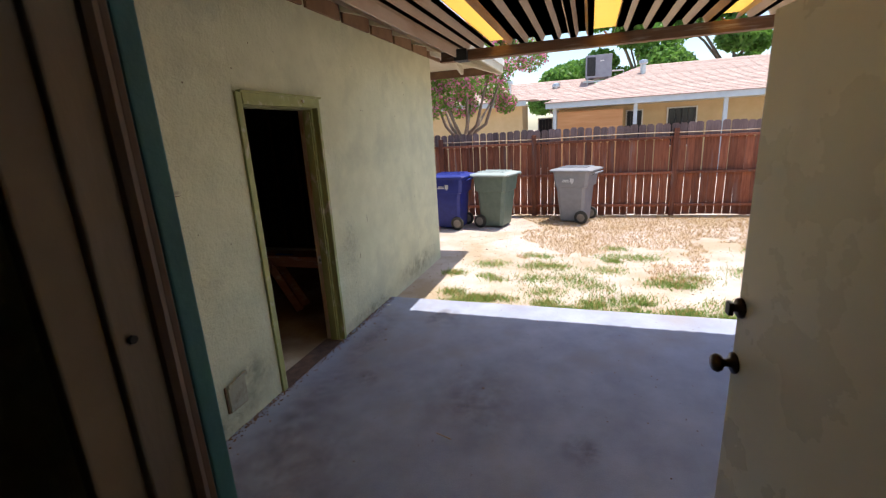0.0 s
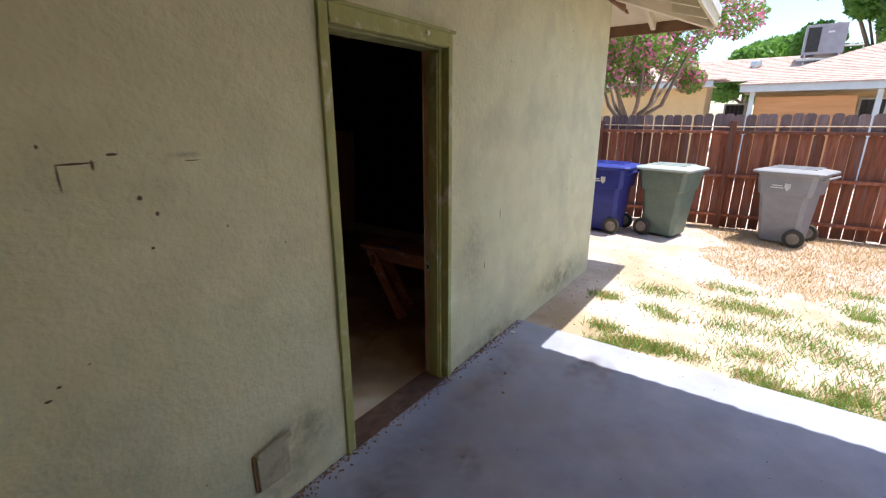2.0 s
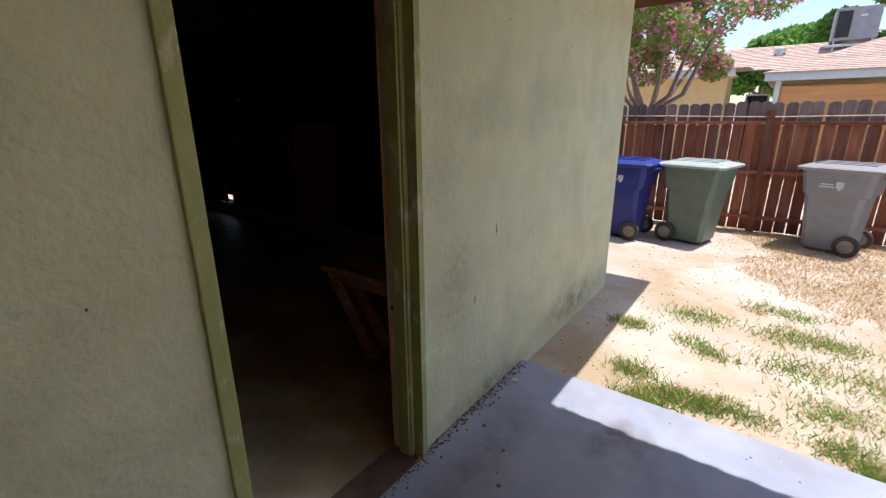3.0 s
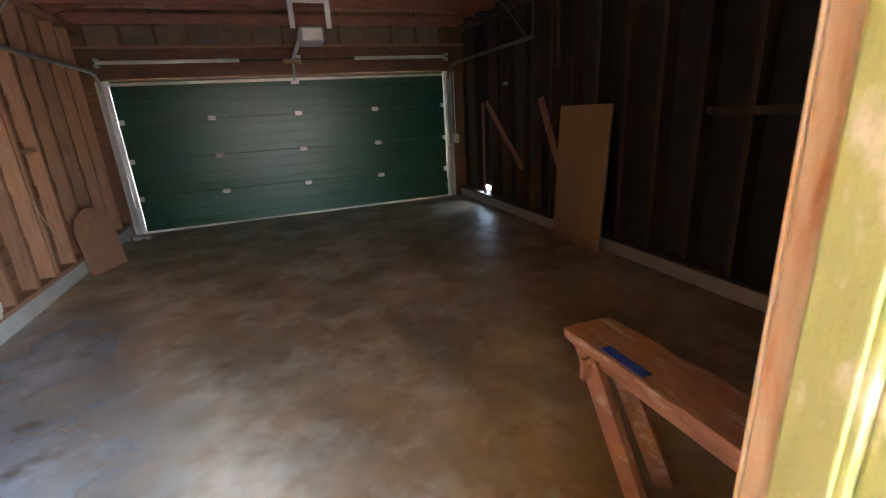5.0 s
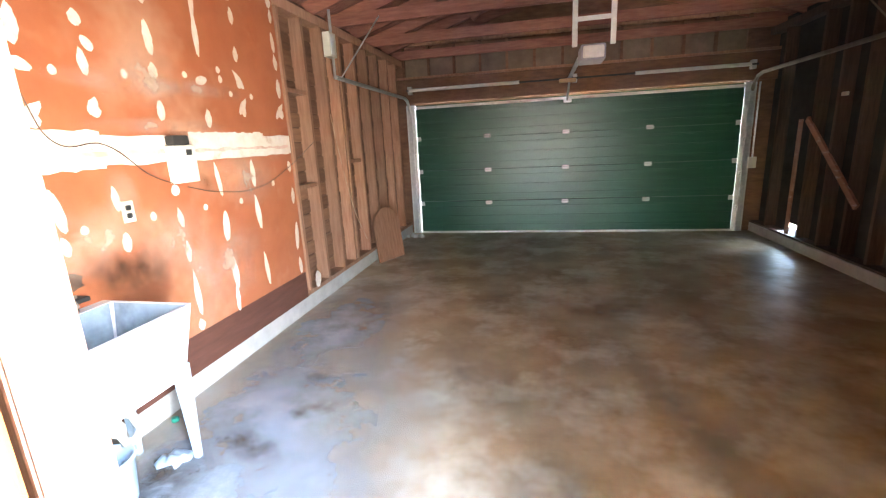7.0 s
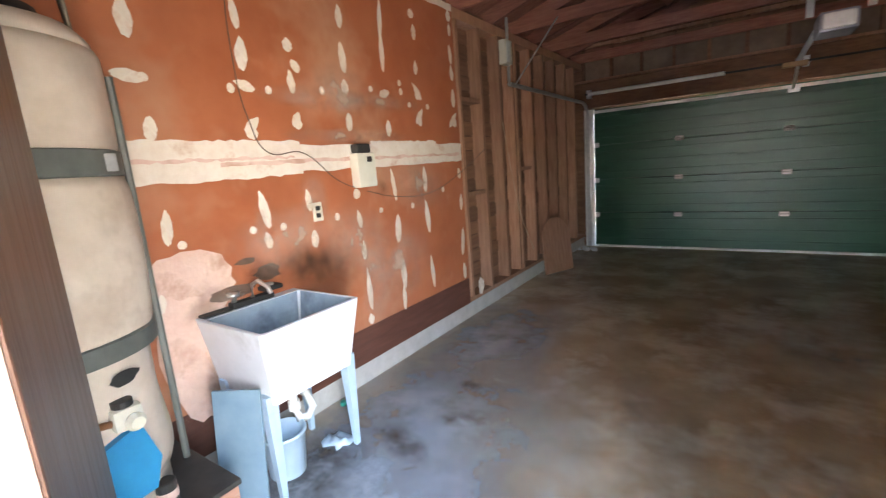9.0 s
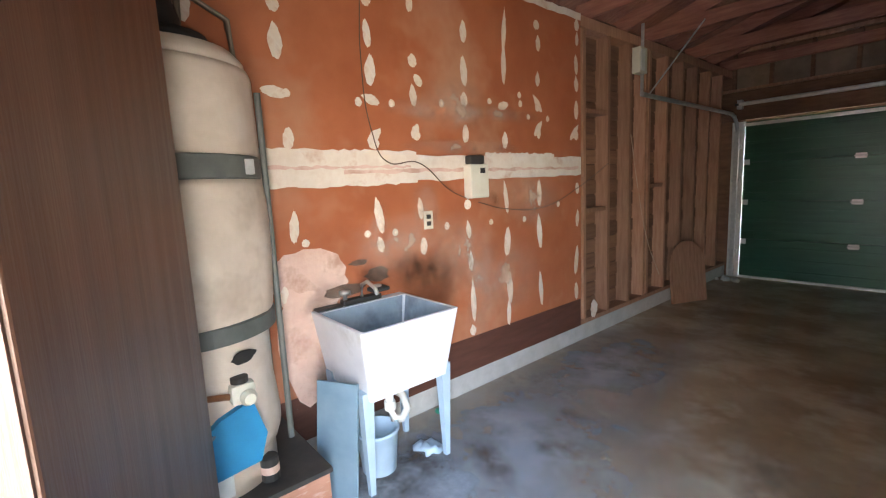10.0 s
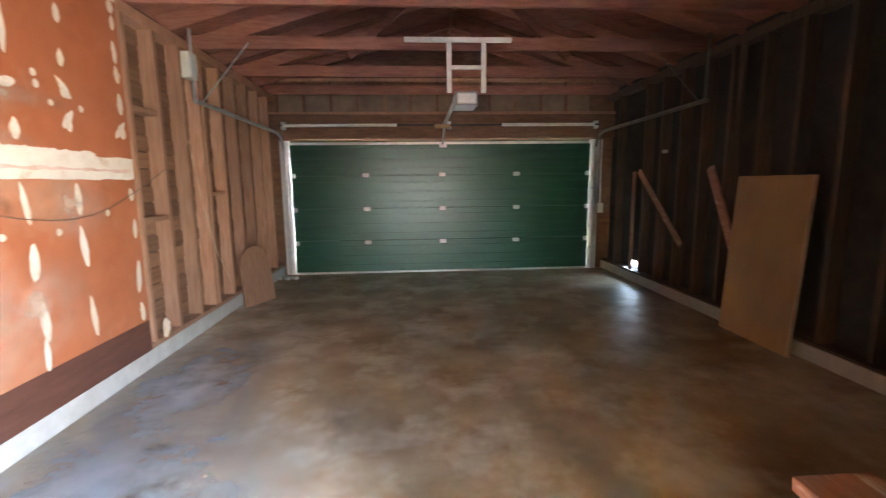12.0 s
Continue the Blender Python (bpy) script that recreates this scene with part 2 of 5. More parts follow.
    "shadejamb": mat("shaded_olive_paint", (0.15, 0.155, 0.065), (0.24, 0.245, 0.10), 10, 0.7, 0.25, 40, c3=(0.10, 0.09, 0.06), s3=6, amt3=0.4, stretch=(1, 1, 0.5)),
    "green_cap": mat("green_cap", (0.01, 0.22, 0.14), (0.02, 0.28, 0.18), 9, 0.4, 0, 40),
}
# translucent corrugated panel: lets the sun through
tm = bpy.data.materials.new("translucent_panel")
tm.use_nodes = True
tb = tm.node_tree.nodes["Principled BSDF"]
tb.inputs["Base Color"].default_value = (0.90, 0.72, 0.36, 1)
tl = tm.node_tree.nodes.new("ShaderNodeBsdfTranslucent")
tl.inputs[0].default_value = (0.92, 0.68, 0.28, 1)
tx = tm.node_tree.nodes.new("ShaderNodeMixShader")
tx.inputs[0].default_value = 0.75
tm.node_tree.links.new(tb.outputs[0], tx.inputs[1])
tm.node_tree.links.new(tl.outputs[0], tx.inputs[2])
tm.node_tree.links.new(tx.outputs[0], tm.node_tree.nodes["Material Output"].inputs[0])
M["translucent"] = tm


def thin_leaf(key, color, share_):
    """Lets light pass through the blades of a plant."""
    t = M[key].node_tree
    out = t.nodes["Material Output"]
    a = t.nodes.new("ShaderNodeBsdfTranslucent")
    a.inputs[0].default_value = (*color, 1)
    x = t.nodes.new("ShaderNodeMixShader")
    x.inputs[0].default_value = share_
    t.links.new(t.nodes["Principled BSDF"].outputs[0], x.inputs[1])
    t.links.new(a.outputs[0], x.inputs[2])
    t.links.new(x.outputs[0], out.inputs[0])


thin_leaf("leaf", (0.26, 0.46, 0.07), 0.45)
thin_leaf("leafdark", (0.22, 0.42, 0.08), 0.45)
thin_leaf("flower", (0.80, 0.28, 0.48), 0.4)
thin_leaf("grass", (0.32, 0.50, 0.12), 0.35)


def smear(name, color, strength, scale, rough=0.85, low=0.34, high=0.66):
    """A thin patchy film that fades out from the middle of a unit disc."""
    m = bpy.data.materials.new(name)
    m.use_nodes = True
    t = m.node_tree
    N, L = t.nodes, t.links
    b = N["Principled BSDF"]
    b.inputs["Base Color"].default_value = (*color, 1)
    b.inputs["Roughness"].default_value = rough
    ln = N.new("ShaderNodeVectorMath")
    ln.operation = "LENGTH"
    L.new(N.new("ShaderNodeTexCoord").outputs["Object"], ln.inputs[0])
    fall = N.new("ShaderNodeMapRange")
    fall.inputs[1].default_value, fall.inputs[2].default_value = 0.46, 0.08
    L.new(ln.outputs["Value"], fall.inputs[0])
    nz = N.new("ShaderNodeTexNoise")
    nz.inputs["Scale"].default_value, nz.inputs["Detail"].default_value, nz.inputs["Roughness"].default_value = scale, 6, 0.65
    L.new(N.new("ShaderNodeNewGeometry").outputs["Position"], nz.inputs["Vector"])
    rp_ = N.new("ShaderNodeMapRange")
    rp_.inputs[1].default_value, rp_.inputs[2].default_value, rp_.inputs[4].default_value = low, high, strength
    L.new(nz.outputs["Fac"], rp_.inputs[0])
    mu = N.new("ShaderNodeMath")
    mu.operation = "MULTIPLY"
    L.new(fall.outputs[0], mu.inputs[0])
    L.new(rp_.outputs[0], mu.inputs[1])
    x = N.new("ShaderNodeMixShader")
    L.new(mu.outputs[0], x.inputs[0])
    L.new(N.new("ShaderNodeBsdfTransparent").outputs[0], x.inputs[1])
    L.new(b.outputs[0], x.inputs[2])
    L.new(x.outputs[0], N["Material Output"].inputs[0])
    return m


M["skim"] = smear("thin_plaster_skim", (0.74, 0.56, 0.44), 0.55, 5)
# soot by the tap, and soft shadow right of the sink put into the colour
M["soot_shade"] = smear("soot_and_shade", (0.06, 0.035, 0.022), 0.55, 4)
M["grime"] = smear("brown_grime", (0.20, 0.14, 0.09), 0.5, 11)
M["greyscuff"] = smear("grey_scuff", (0.26, 0.265, 0.22), 0.32, 22)
M["dust"] = smear("red_dust", (0.26, 0.18, 0.15), 0.38, 6)
# grey concrete by the sink, with the doorway's bluish light put into its colour
M["greyfloor"] = smear("bluish_lit_concrete", (0.33, 0.36, 0.42), 0.95, 3.0, 0.6, 0.15, 0.60)
M["damp"] = smear("damp_patch", (0.085, 0.07, 0.058), 0.95, 8, 0.3)
M["palefloor"] = smear("pale_worn_concrete", (0.50, 0.45, 0.38), 0.6, 4, 0.6, 0.2, 0.75)

# ---- mesh helpers ----
def finish(name, bm, material, parent=None, label="", smooth=False):
    me = bpy.data.meshes.new(name)
    bm.to_mesh(me)
    bm.free()
    me.materials.append(M[material])
    if smooth:
        for p in me.polygons:
            p.use_smooth = True
    ob = new(name, me)
    if parent:
        ob.parent = parent
    if label:
        ob["label"] = label
    return ob


def part(name, bm, material, parent, label="", smooth=False):
    return finish(name, bm, material, parent, label, smooth)


def share(name, ob, parent, m):
    """Another piece on the same mesh, at the pose m under parent."""
    o = new(name, ob.data)
    o.parent = parent
    o.matrix_basis = m
    return o


def thing(name, m, label, category, group="", kind=""):
    e = new(name)
    e.empty_display_size = 0.1
    e.matrix_basis = m
    return tagged(e, label, category, group, kind)


def box(x0, x1, y0, y1, z0, z1, bevel=0.0, bm=None):
    own = bmesh.new()
    vs = [own.verts.new((x, y, z)) for x in (x0, x1) for y in (y0, y1) for z in (z0, z1)]
    for f in ((0, 1, 3, 2), (4, 6, 7, 5), (0, 4, 5, 1), (2, 3, 7, 6), (0, 2, 6, 4), (1, 5, 7, 3)):
        own.faces.new([vs[i] for i in f])
    if bevel:
        bmesh.ops.bevel(own, geom=own.edges[:], offset=bevel, segments=2, affect="EDGES", profile=0.6)
    if bm is None:
        return own
    return add(bm, own)


def add(bm, other):
    me = bpy.data.meshes.new("tmp")
    other.to_mesh(me)
    other.free()
    bm.from_mesh(me)
    bpy.data.meshes.remove(me)
    return bm


def bar(p, q, w, h, bevel=0.004, bm=None):
    """A timber from p to q, w across and h deep."""
    p, q = Vector(p), Vector(q)
    d = q - p
    own = box(-w / 2, w / 2, -h / 2, h / 2, 0, d.length, bevel)
    own.transform(Matrix.Translation(p) @ d.to_track_quat("Z", "Y").to_matrix().to_4x4())
    return own if bm is None else add(bm, own)


def tube(points, r, sides=10, bm=None):
    bm = bmesh.new() if bm is None else bm
    rings = []
    pts = [Vector(p) for p in points]
    rs = r if isinstance(r, (list, tuple)) else [r] * len(pts)
    for i, p in enumerate(pts):
        d = (pts[min(i + 1, len(pts) - 1)] - pts[max(i - 1, 0)]).normalized()
        a = d.orthogonal().normalized() if abs(d.z) < 0.95 else Vector((1, 0, 0)).cross(d).normalized()
        if abs(d.z) < 0.95:
            a = Vector((0, 0, 1)).cross(d).normalized()
        b = d.cross(a)
        rings.append([bm.verts.new(p + (a * math.cos(2 * math.pi * k / sides) + b * math.sin(2 * math.pi * k / sides)) * rs[i]) for k in range(sides)])
    for r0, r1 in zip(rings, rings[1:]):
        for k in range(sides):
            bm.faces.new((r0[k], r0[(k + 1) % sides], r1[(k + 1) % sides], r1[k]))
    bm.faces.new(rings[0][::-1])
    bm.faces.new(rings[-1])
    return bm


def lathe(profile, sides=28, bm=None):
    """Turned about z: (radius, z) rows."""
    bm = bmesh.new() if bm is None else bm
    rings = [[bm.verts.new((max(r, 1e-4) * math.cos(2 * math.pi * k / sides), max(r, 1e-4) * math.sin(2 * math.pi * k / sides), z)) for k in range(sides)] for r, z in profile]
    for r0, r1 in zip(rings, rings[1:]):
        for k in range(sides):
            bm.faces.new((r0[k], r0[(k + 1) % sides], r1[(k + 1) % sides], r1[k]))
    bm.faces.new(rings[0][::-1])
    bm.faces.new(rings[-1])
    return bm


def prism(outline, depth, axis="x"):
    """An outline in the plane across axis, given depth along it."""
    bm = bmesh.new()

    def at(u, v, d):
        return {"x": (d, u, v), "y": (u, d, v), "z": (u, v, d)}[axis]
    a = [bm.verts.new(at(u, v, 0)) for u, v in outline]
    b = [bm.verts.new(at(u, v, depth)) for u, v in outline]
    n = len(a)
    bm.faces.new(a)
    bm.faces.new(b[::-1])
    for i in range(n):
        bm.faces.new((a[i], b[i], b[(i + 1) % n], a[(i + 1) % n]))
    bmesh.ops.recalc_face_normals(bm, faces=bm.faces[:])
    return bm


def setting(name, bm, material, label, category, smooth=False):
    return tagged(finish(name, bm, material, smooth=smooth), label, category, "", "structure")


# ---- ground and slabs ----
bm = bmesh.new()
vs = [bm.verts.new((x, y, -0.06)) for x, y in ((-300, -300), (300, -300), (300, 300), (-300, 300))]
bm.faces.new(vs)
setting("ground", bm, "dirt", "pale dry dirt yard with thin patches of grass", "ground")
setting("pavement", box(-2.6, 1.28, -6.0, 0.05, -0.30, 0.0, 0.012), "concrete", "worn bluish concrete patio slab under the cover", "pavement")
floor = setting("floor", box(-2.90, 3.0, 0.075, 7.7, -0.30, 0.001), "floor", "stained brown concrete garage floor", "floor")

# ---- stucco wall with the side door ----
bm = box(-8.0, -0.702, 0.05, 0.145, -0.3, 2.95)
box(-8.0, -0.745, 0.1455, 0.19, -0.3, 2.95, bm=bm)
box(0.178, 3.10, 0.05, 0.19, -0.3, 2.95, bm=bm)
box(-0.701, 0.178, 0.05, 0.19, 2.055, 2.95, bm=bm)
box(-0.744, -0.702, 0.146, 0.19, 2.055, 2.95, bm=bm)
wall_s = setting("wall_south", bm, "stucco", "rough cream stucco garage wall with a doorway", "wall")
fr = setting("door_frame", box(-0.704, -0.655, 0.030, 0.049, 0.0, 2.115, 0.004), "olive", "peeling olive green wooden door frame", "door frame")
part("casing", box(0.172, 0.216, 0.028, 0.075, 0.0, 2.115, 0.005), "olive", fr)
part("head_casing", box(-0.652, 0.172, 0.027, 0.075, 2.04, 2.118, 0.004), "olive", fr)
part("drip_cap", box(-0.68, 0.228, 0.012, 0.05, 2.112, 2.128, 0.004), "olive", fr)
part("jamb", box(-0.701, -0.688, 0.0495, 0.15, 0.0, 2.04, 0.004), "orangejamb", fr, "worn orange-brown jamb")
part("jamb", box(-0.742, -0.712, 0.151, 0.203, 0.0, 2.04, 0.004), "orangejamb", fr, "bare orange wooden rabbet")
part("jamb", box(0.153, 0.18, 0.076, 0.148, 0.0, 2.04, 0.004), "olive", fr)
part("jamb", box(0.160, 0.18, 0.149, 0.195, 0.0, 2.04, 0.004), "bare", fr, "bare chipped wooden rabbet")
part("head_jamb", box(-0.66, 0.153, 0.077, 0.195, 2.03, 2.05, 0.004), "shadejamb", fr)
for x0, x1 in ((0.141, 0.1525),):
    part("door_stop", box(x0, x1, 0.085, 0.15, 0.0, 2.016, 0.004), "olive", fr)
for x0, x1 in ((0.156, 0.196),):
    part("jamb_edge", box(x0, x1, 0.1955, 0.201, 0.0, 2.06, 0.002), "bare", fr, "bare chipped wooden jamb edge")
part("inner_bead", box(-0.652, 0.172, 0.022, 0.027, 2.045, 2.06, 0.002), "olive", fr)
part("inner_bead", box(0.172, 0.182, 0.022, 0.028, 0.0, 2.045, 0.002), "olive", fr)
part("nail", tube([(-0.02, 0.012, 2.085), (-0.02, 0.028, 2.085)], 0.012, 8), "ivory", fr, "pale knot of old paint")
# threshold coloured near black for the shade where the interior begins
part("threshold", box(-0.69, 0.135, 0.03, 0.20, 0.0, 0.006, 0.002), "stain", fr, "dark threshold strip with the doorway's shade in its colour")
part("strike_plate", box(0.157, 0.1598, 0.155, 0.19, 0.73, 0.80), "steel", fr)
part("strike_hole", box(0.1555, 0.1568, 0.165, 0.180, 0.75, 0.775), "dark", fr)

# interior lining of that wall: studs and sheathing on both sides of the doorway
for i, x in enumerate((-2.55, -2.15, -1.75, -1.35, -0.95, 0.24, 0.65, 1.05, 1.45, 1.85, 2.25, 2.6)):
    part("stud", box(x - 0.02, x + 0.02, 0.191, 0.23, 0.1, 2.85), "stud", wall_s)

# vent hatch in the stucco wall
v = thing("wall_vent", pose(-1.115, 0.05, 0.24), "painted square vent cover low on the stucco wall", "vent")
part("cover", box(-0.075, 0.075, -0.022, 0.0, -0.085, 0.085, 0.006), "ventpaint", v)
part("rim", box(-0.088, -0.076, -0.012, 0.0, -0.09, 0.09, 0.002), "eavebrown", v, "dark rim along one edge")
part("flap", bar((-0.07, -0.024, 0.088), (0.085, -0.03, 0.118), 0.012, 0.03), "ventpaint", v)
part("lower_edge", box(-0.078, 0.075, -0.012, 0.0, -0.094, -0.086, 0.002), "eavebrown", v)

# ---- garage walls ----
bm = box(-2.90, -2.765, 0.19, 7.62, -0.3, 2.95)
wall_w = setting("wall_west", bm, "sheath", "dark board sheathing behind exposed wall studs", "wall")
curbw = setting("curb_west", box(-2.765, -2.63, 0.19, 7.5, 0.0, 0.15, 0.01), "curb", "pale concrete stem curb under the wall", "curb")
part("sill_plate", box(-2.763, -2.626, 0.19, 7.5, 0.152, 0.195, 0.003), "stud", wall_w)
part("top_plate", box(-2.765, -2.626, 0.19, 7.5, 2.76, 2.85, 0.003), "stud", wall_w)
for i in range(9):
    y = 3.80 + i * 0.41
    part("stud", box(-2.762, -2.625, y, y + 0.045, 0.196, 2.76, 0.003), "stud", wall_w)
part("stud", box(-2.762, -2.625, 4.95, 4.995, 0.196, 2.76, 0.003), "stud", wall_w)
part("fire_block", box(-2.76, -2.63, 5.05, 5.40, 1.36, 1.40, 0.003), "stud", wall_w)
part("fire_block", box(-2.76, -2.63, 3.85, 4.20, 2.06, 2.10, 0.003), "stud", wall_w)
part("fire_block", box(-2.76, -2.63, 3.85, 4.20, 1.18, 1.22, 0.003), "stud", wall_w)
board = box(0, 0.012, 0, 3.70, 0.0, 0.128, 0.003)
b0 = part("board", board, "sheath", wall_w)
b0.matrix_basis = pose(-2.765, 3.76, 0.2)
for i in range(1, 18):
    share("board", b0, wall_w, pose(-2.765 + 0.004 * (i % 3), 3.76, 0.2 + 0.1425 * i))

# east wall, with a small vent hole low down
bm = bmesh.new()
for x0, x1, ya, yb, za, zb in ((2.84, 2.875, 6.50, 6.78, 0.16, 0.27), (2.88, 3.10, 6.40, 7.55, 0.10, 0.50)):
    box(x0, x1, 0.19, ya, -0.3, 2.95, bm=bm)
    box(x0, x1, yb, 7.62, -0.3, 2.95, bm=bm)
    box(x0, x1, ya, yb, -0.3, za, bm=bm)
    box(x0, x1, ya, yb, zb, 2.95, bm=bm)
wall_e = setting("wall_east", bm, "shaded_wall", "dark unlit board wall with exposed studs", "wall")
setting("curb_east", box(2.70, 2.835, 0.19, 7.5, 0.0, 0.13, 0.01), "curb", "pale concrete stem curb under the dark wall", "curb")
part("sill_plate", box(2.705, 2.838, 0.19, 7.5, 0.132, 0.158, 0.003), "shaded_stud", wall_e)
part("top_plate", box(2.705, 2.838, 0.19, 7.5, 2.76, 2.85, 0.003), "shaded_stud", wall_e)
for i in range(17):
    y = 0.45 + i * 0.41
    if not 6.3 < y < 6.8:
        part("stud", box(2.705, 2.838, y, y + 0.045, 0.172, 2.76, 0.003), "shaded_stud", wall_e)
part("post", box(2.69, 2.71, 6.40, 6.47, 0.172, 1.60, 0.003), "horse", wall_e)
part("brace", bar((2.70, 6.30, 1.60), (2.70, 5.22, 0.70), 0.03, 0.07), "horse", wall_e)
part("brace", bar((2.70, 4.78, 1.60), (2.70, 4.30, 0.70), 0.03, 0.10), "horse", wall_e)
part("brace", bar((2.70, 4.42, 2.75), (2.70, 4.40, 1.9), 0.03, 0.06), "shaded_stud", wall_e)
part("rail", box(2.685, 2.705, 0.5, 2.45, 1.38, 1.44, 0.003), "shaded_stud", wall_e)

# north wall with the big opening
bm = box(-2.90, -2.44, 7.52, 7.66, -0.3, 4.0)
box(2.44, 3.10, 7.52, 7.66, -0.3, 4.0, bm=bm)
box(-2.44, 2.44, 7.52, 7.66, 2.14, 4.0, bm=bm)
wall_n = setting("wall_north", bm, "sheath", "brown board wall above the garage door", "wall")
part("header_beam", box(-2.76, 2.84, 7.46, 7.518, 2.18, 2.56, 0.004), "sheath", wall_n)
part("header_ledge", box(-2.76, 2.84, 7.44, 7.518, 2.565, 2.60, 0.004), "stud", wall_n)
for i in range(13):
    x = -2.62 + i * 0.42
    part("cripple_stud", box(x, x + 0.04, 7.465, 7.518, 2.602, 3.06, 0.003), "sheath", wall_n)
    if i < 12:
        part("infill_panel", box(x + 0.042, x + 0.418, 7.50, 7.517, 2.602, 2.98, 0.003), "infill", wall_n)
part("plate", box(-2.76, 2.84, 7.45, 7.518, 3.062, 3.11, 0.004), "stud", wall_n)

# ---- garage door ----
gd = thing("garage_door", pose(0, 7.47, 0), "dark green sectional garage door, closed", "garage door")
for i in range(4):
    z = 0.035 + i * 0.525
    s = part("section", box(-2.435, 2.435, -0.02, 0.03, z, z + 0.517, 0.006), "gdoor", gd)
    part("tongue", box(-2.435, 2.435, 0.005, 0.028, z + 0.50, z + 0.54), "gdoor", s)
    for k in range(3):
        part("rib", box(-2.42, 2.42, -0.026, -0.0195, z + 0.09 + k * 0.155, z + 0.115 + k * 0.155, 0.003), "gdoor", s)
part("bottom_seal", box(-2.44, 2.44, -0.028, 0.03, 0.002, 0.034, 0.004), "whitemetal", gd, "pale weather seal")
for z in (0.52, 1.065, 1.61):
    for x in (-1.25, -0.015, 1.207):
        h = part("hinge", box(x - 0.05, x + 0.05, -0.032, -0.0205, z - 0.03, z + 0.032, 0.003), "whitemetal", gd, "white steel hinge")
        part("hinge_pin", tube([(x - 0.06, -0.036, z), (x + 0.06, -0.036, z)], 0.008, 8), "steel", h)
    for x in (-2.40, 2.40):
        part("edge_hinge", box(x - 0.035, x + 0.035, -0.032, -0.0205, z - 0.035, z + 0.035, 0.003), "whitemetal", gd)
part("top_strut", box(-2.44, 2.44, -0.05, -0.021, 2.09, 2.13, 0.004), "whitemetal", gd, "pale steel strut")
part("opener_bracket", box(-0.06, 0.06, -0.07, -0.03, 2.04, 2.12, 0.004), "steel", gd)
for sx in (-1, 1):
    tr = thing("door_track", pose(sx * 2.52, 7.40, 0), "white steel garage door track with wall brackets", "door track", "door tracks")
    part("jamb_board", box(-0.075, 0.075, 0.062, 0.118, 0.0, 2.16, 0.003), "whitemetal", tr, "white painted jamb board")
    part("rail", box(-0.03, 0.03, 0.0, 0.03, 0.01, 2.05, 0.004), "steel", tr)
    pts = [(0, 0.015, 2.04), (0, -0.03, 2.14), (0, -0.12, 2.22), (0, -0.25, 2.25), (0, -2.75, 2.27)]
    # east rail and hangers get darker metal: shade of the unlit side in the colour
    part("horizontal_rail", tube(pts, 0.024, 8), "steel" if sx < 0 else "dullmetal", tr)
    for z in (0.35, 0.85, 1.35, 1.8):
        part("bracket", box(-0.05, 0.05, 0.02, 0.06, z, z + 0.05, 0.004), "steel", tr)
    part("hanger", bar((sx * 0.05, -2.65, 2.27), (sx * 0.05, -2.65, 2.95), 0.03, 0.012), "steel" if sx < 0 else "dullmetal", tr)
    part("hanger_brace", bar((-sx * 0.02, -2.65, 2.27), (-sx * 0.42, -2.3, 2.98), 0.03, 0.012), "steel" if sx < 0 else "dullmetal", tr)
ts = thing("torsion_shaft", pose(0, 7.38, 2.385), "dark shaft with two pale door springs", "door spring")
part("shaft", tube([(-2.55, 0, 0), (2.55, 0, 0)], 0.013, 10), "dark", ts)
part("spring", tube([(-2.50, 0, 0), (-0.73, 0, 0)], 0.026, 12), "whitemetal", ts)
part("spring", tube([(0.95, 0, 0), (2.46, 0, 0)], 0.026, 12), "whitemetal", ts)
for x in (-2.5, 0.1, 2.5):
    part("bearing_plate", box(x - 0.03, x + 0.03, 0.0, 0.09, -0.06, 0.06, 0.004), "steel", ts)

# ---- roof: hip over the garage with open rafters ----
P = 0.30
RZ = 2.86
roof = new("garage_roof")
tagged(roof, "dark reddish open rafter roof with deep eaves", "roof", "", "structure")


def sheet(name, pts, t, material):
    bm = bmesh.new()
    lo = [bm.verts.new(p) for p in pts]
    hi = [bm.verts.new((p[0], p[1], p[2] + t)) for p in pts]
    bm.faces.new(lo)
    bm.faces.new(hi[::-1])
    n = len(pts)
    for i in range(n):
        bm.faces.new((lo[i], hi[i], hi[(i + 1) % n], lo[(i + 1) % n]))
    bmesh.ops.recalc_face_normals(bm, faces=bm.faces[:])
    return part(name, bm, material, roof)


X0, X1, Y0, Y1 = -3.7, 3.90, -0.80, 8.3
EZ = RZ + 0.10 - 0.8 * P
XM = (X0 + X1) / 2
half = (X1 - X0) / 2
RT = EZ + half * P
YH = Y0 + half
sheet("sheathing", [(X0, Y0, EZ), (X0, Y1, EZ), (XM, Y1, RT), (XM, YH, RT)], 0.03, "rafter")
sheet("sheathing", [(X1, Y1, EZ), (X1, Y0, EZ), (XM, YH, RT), (XM, Y1, RT)], 0.03, "rafter")
sheet("side_soffit", [(3.10, 0.0, EZ + 0.8 * P - 0.008), (3.10, Y1, EZ + 0.8 * P - 0.008), (X1 - 0.01, Y1, EZ - 0.006), (X1 - 0.01, Y0 + 0.01, EZ - 0.006)], 0.004, "cream")
sheet("soffit_boards", [(X1, Y0, EZ), (X0, Y0, EZ), (XM, YH, RT)], 0.03, "cream")
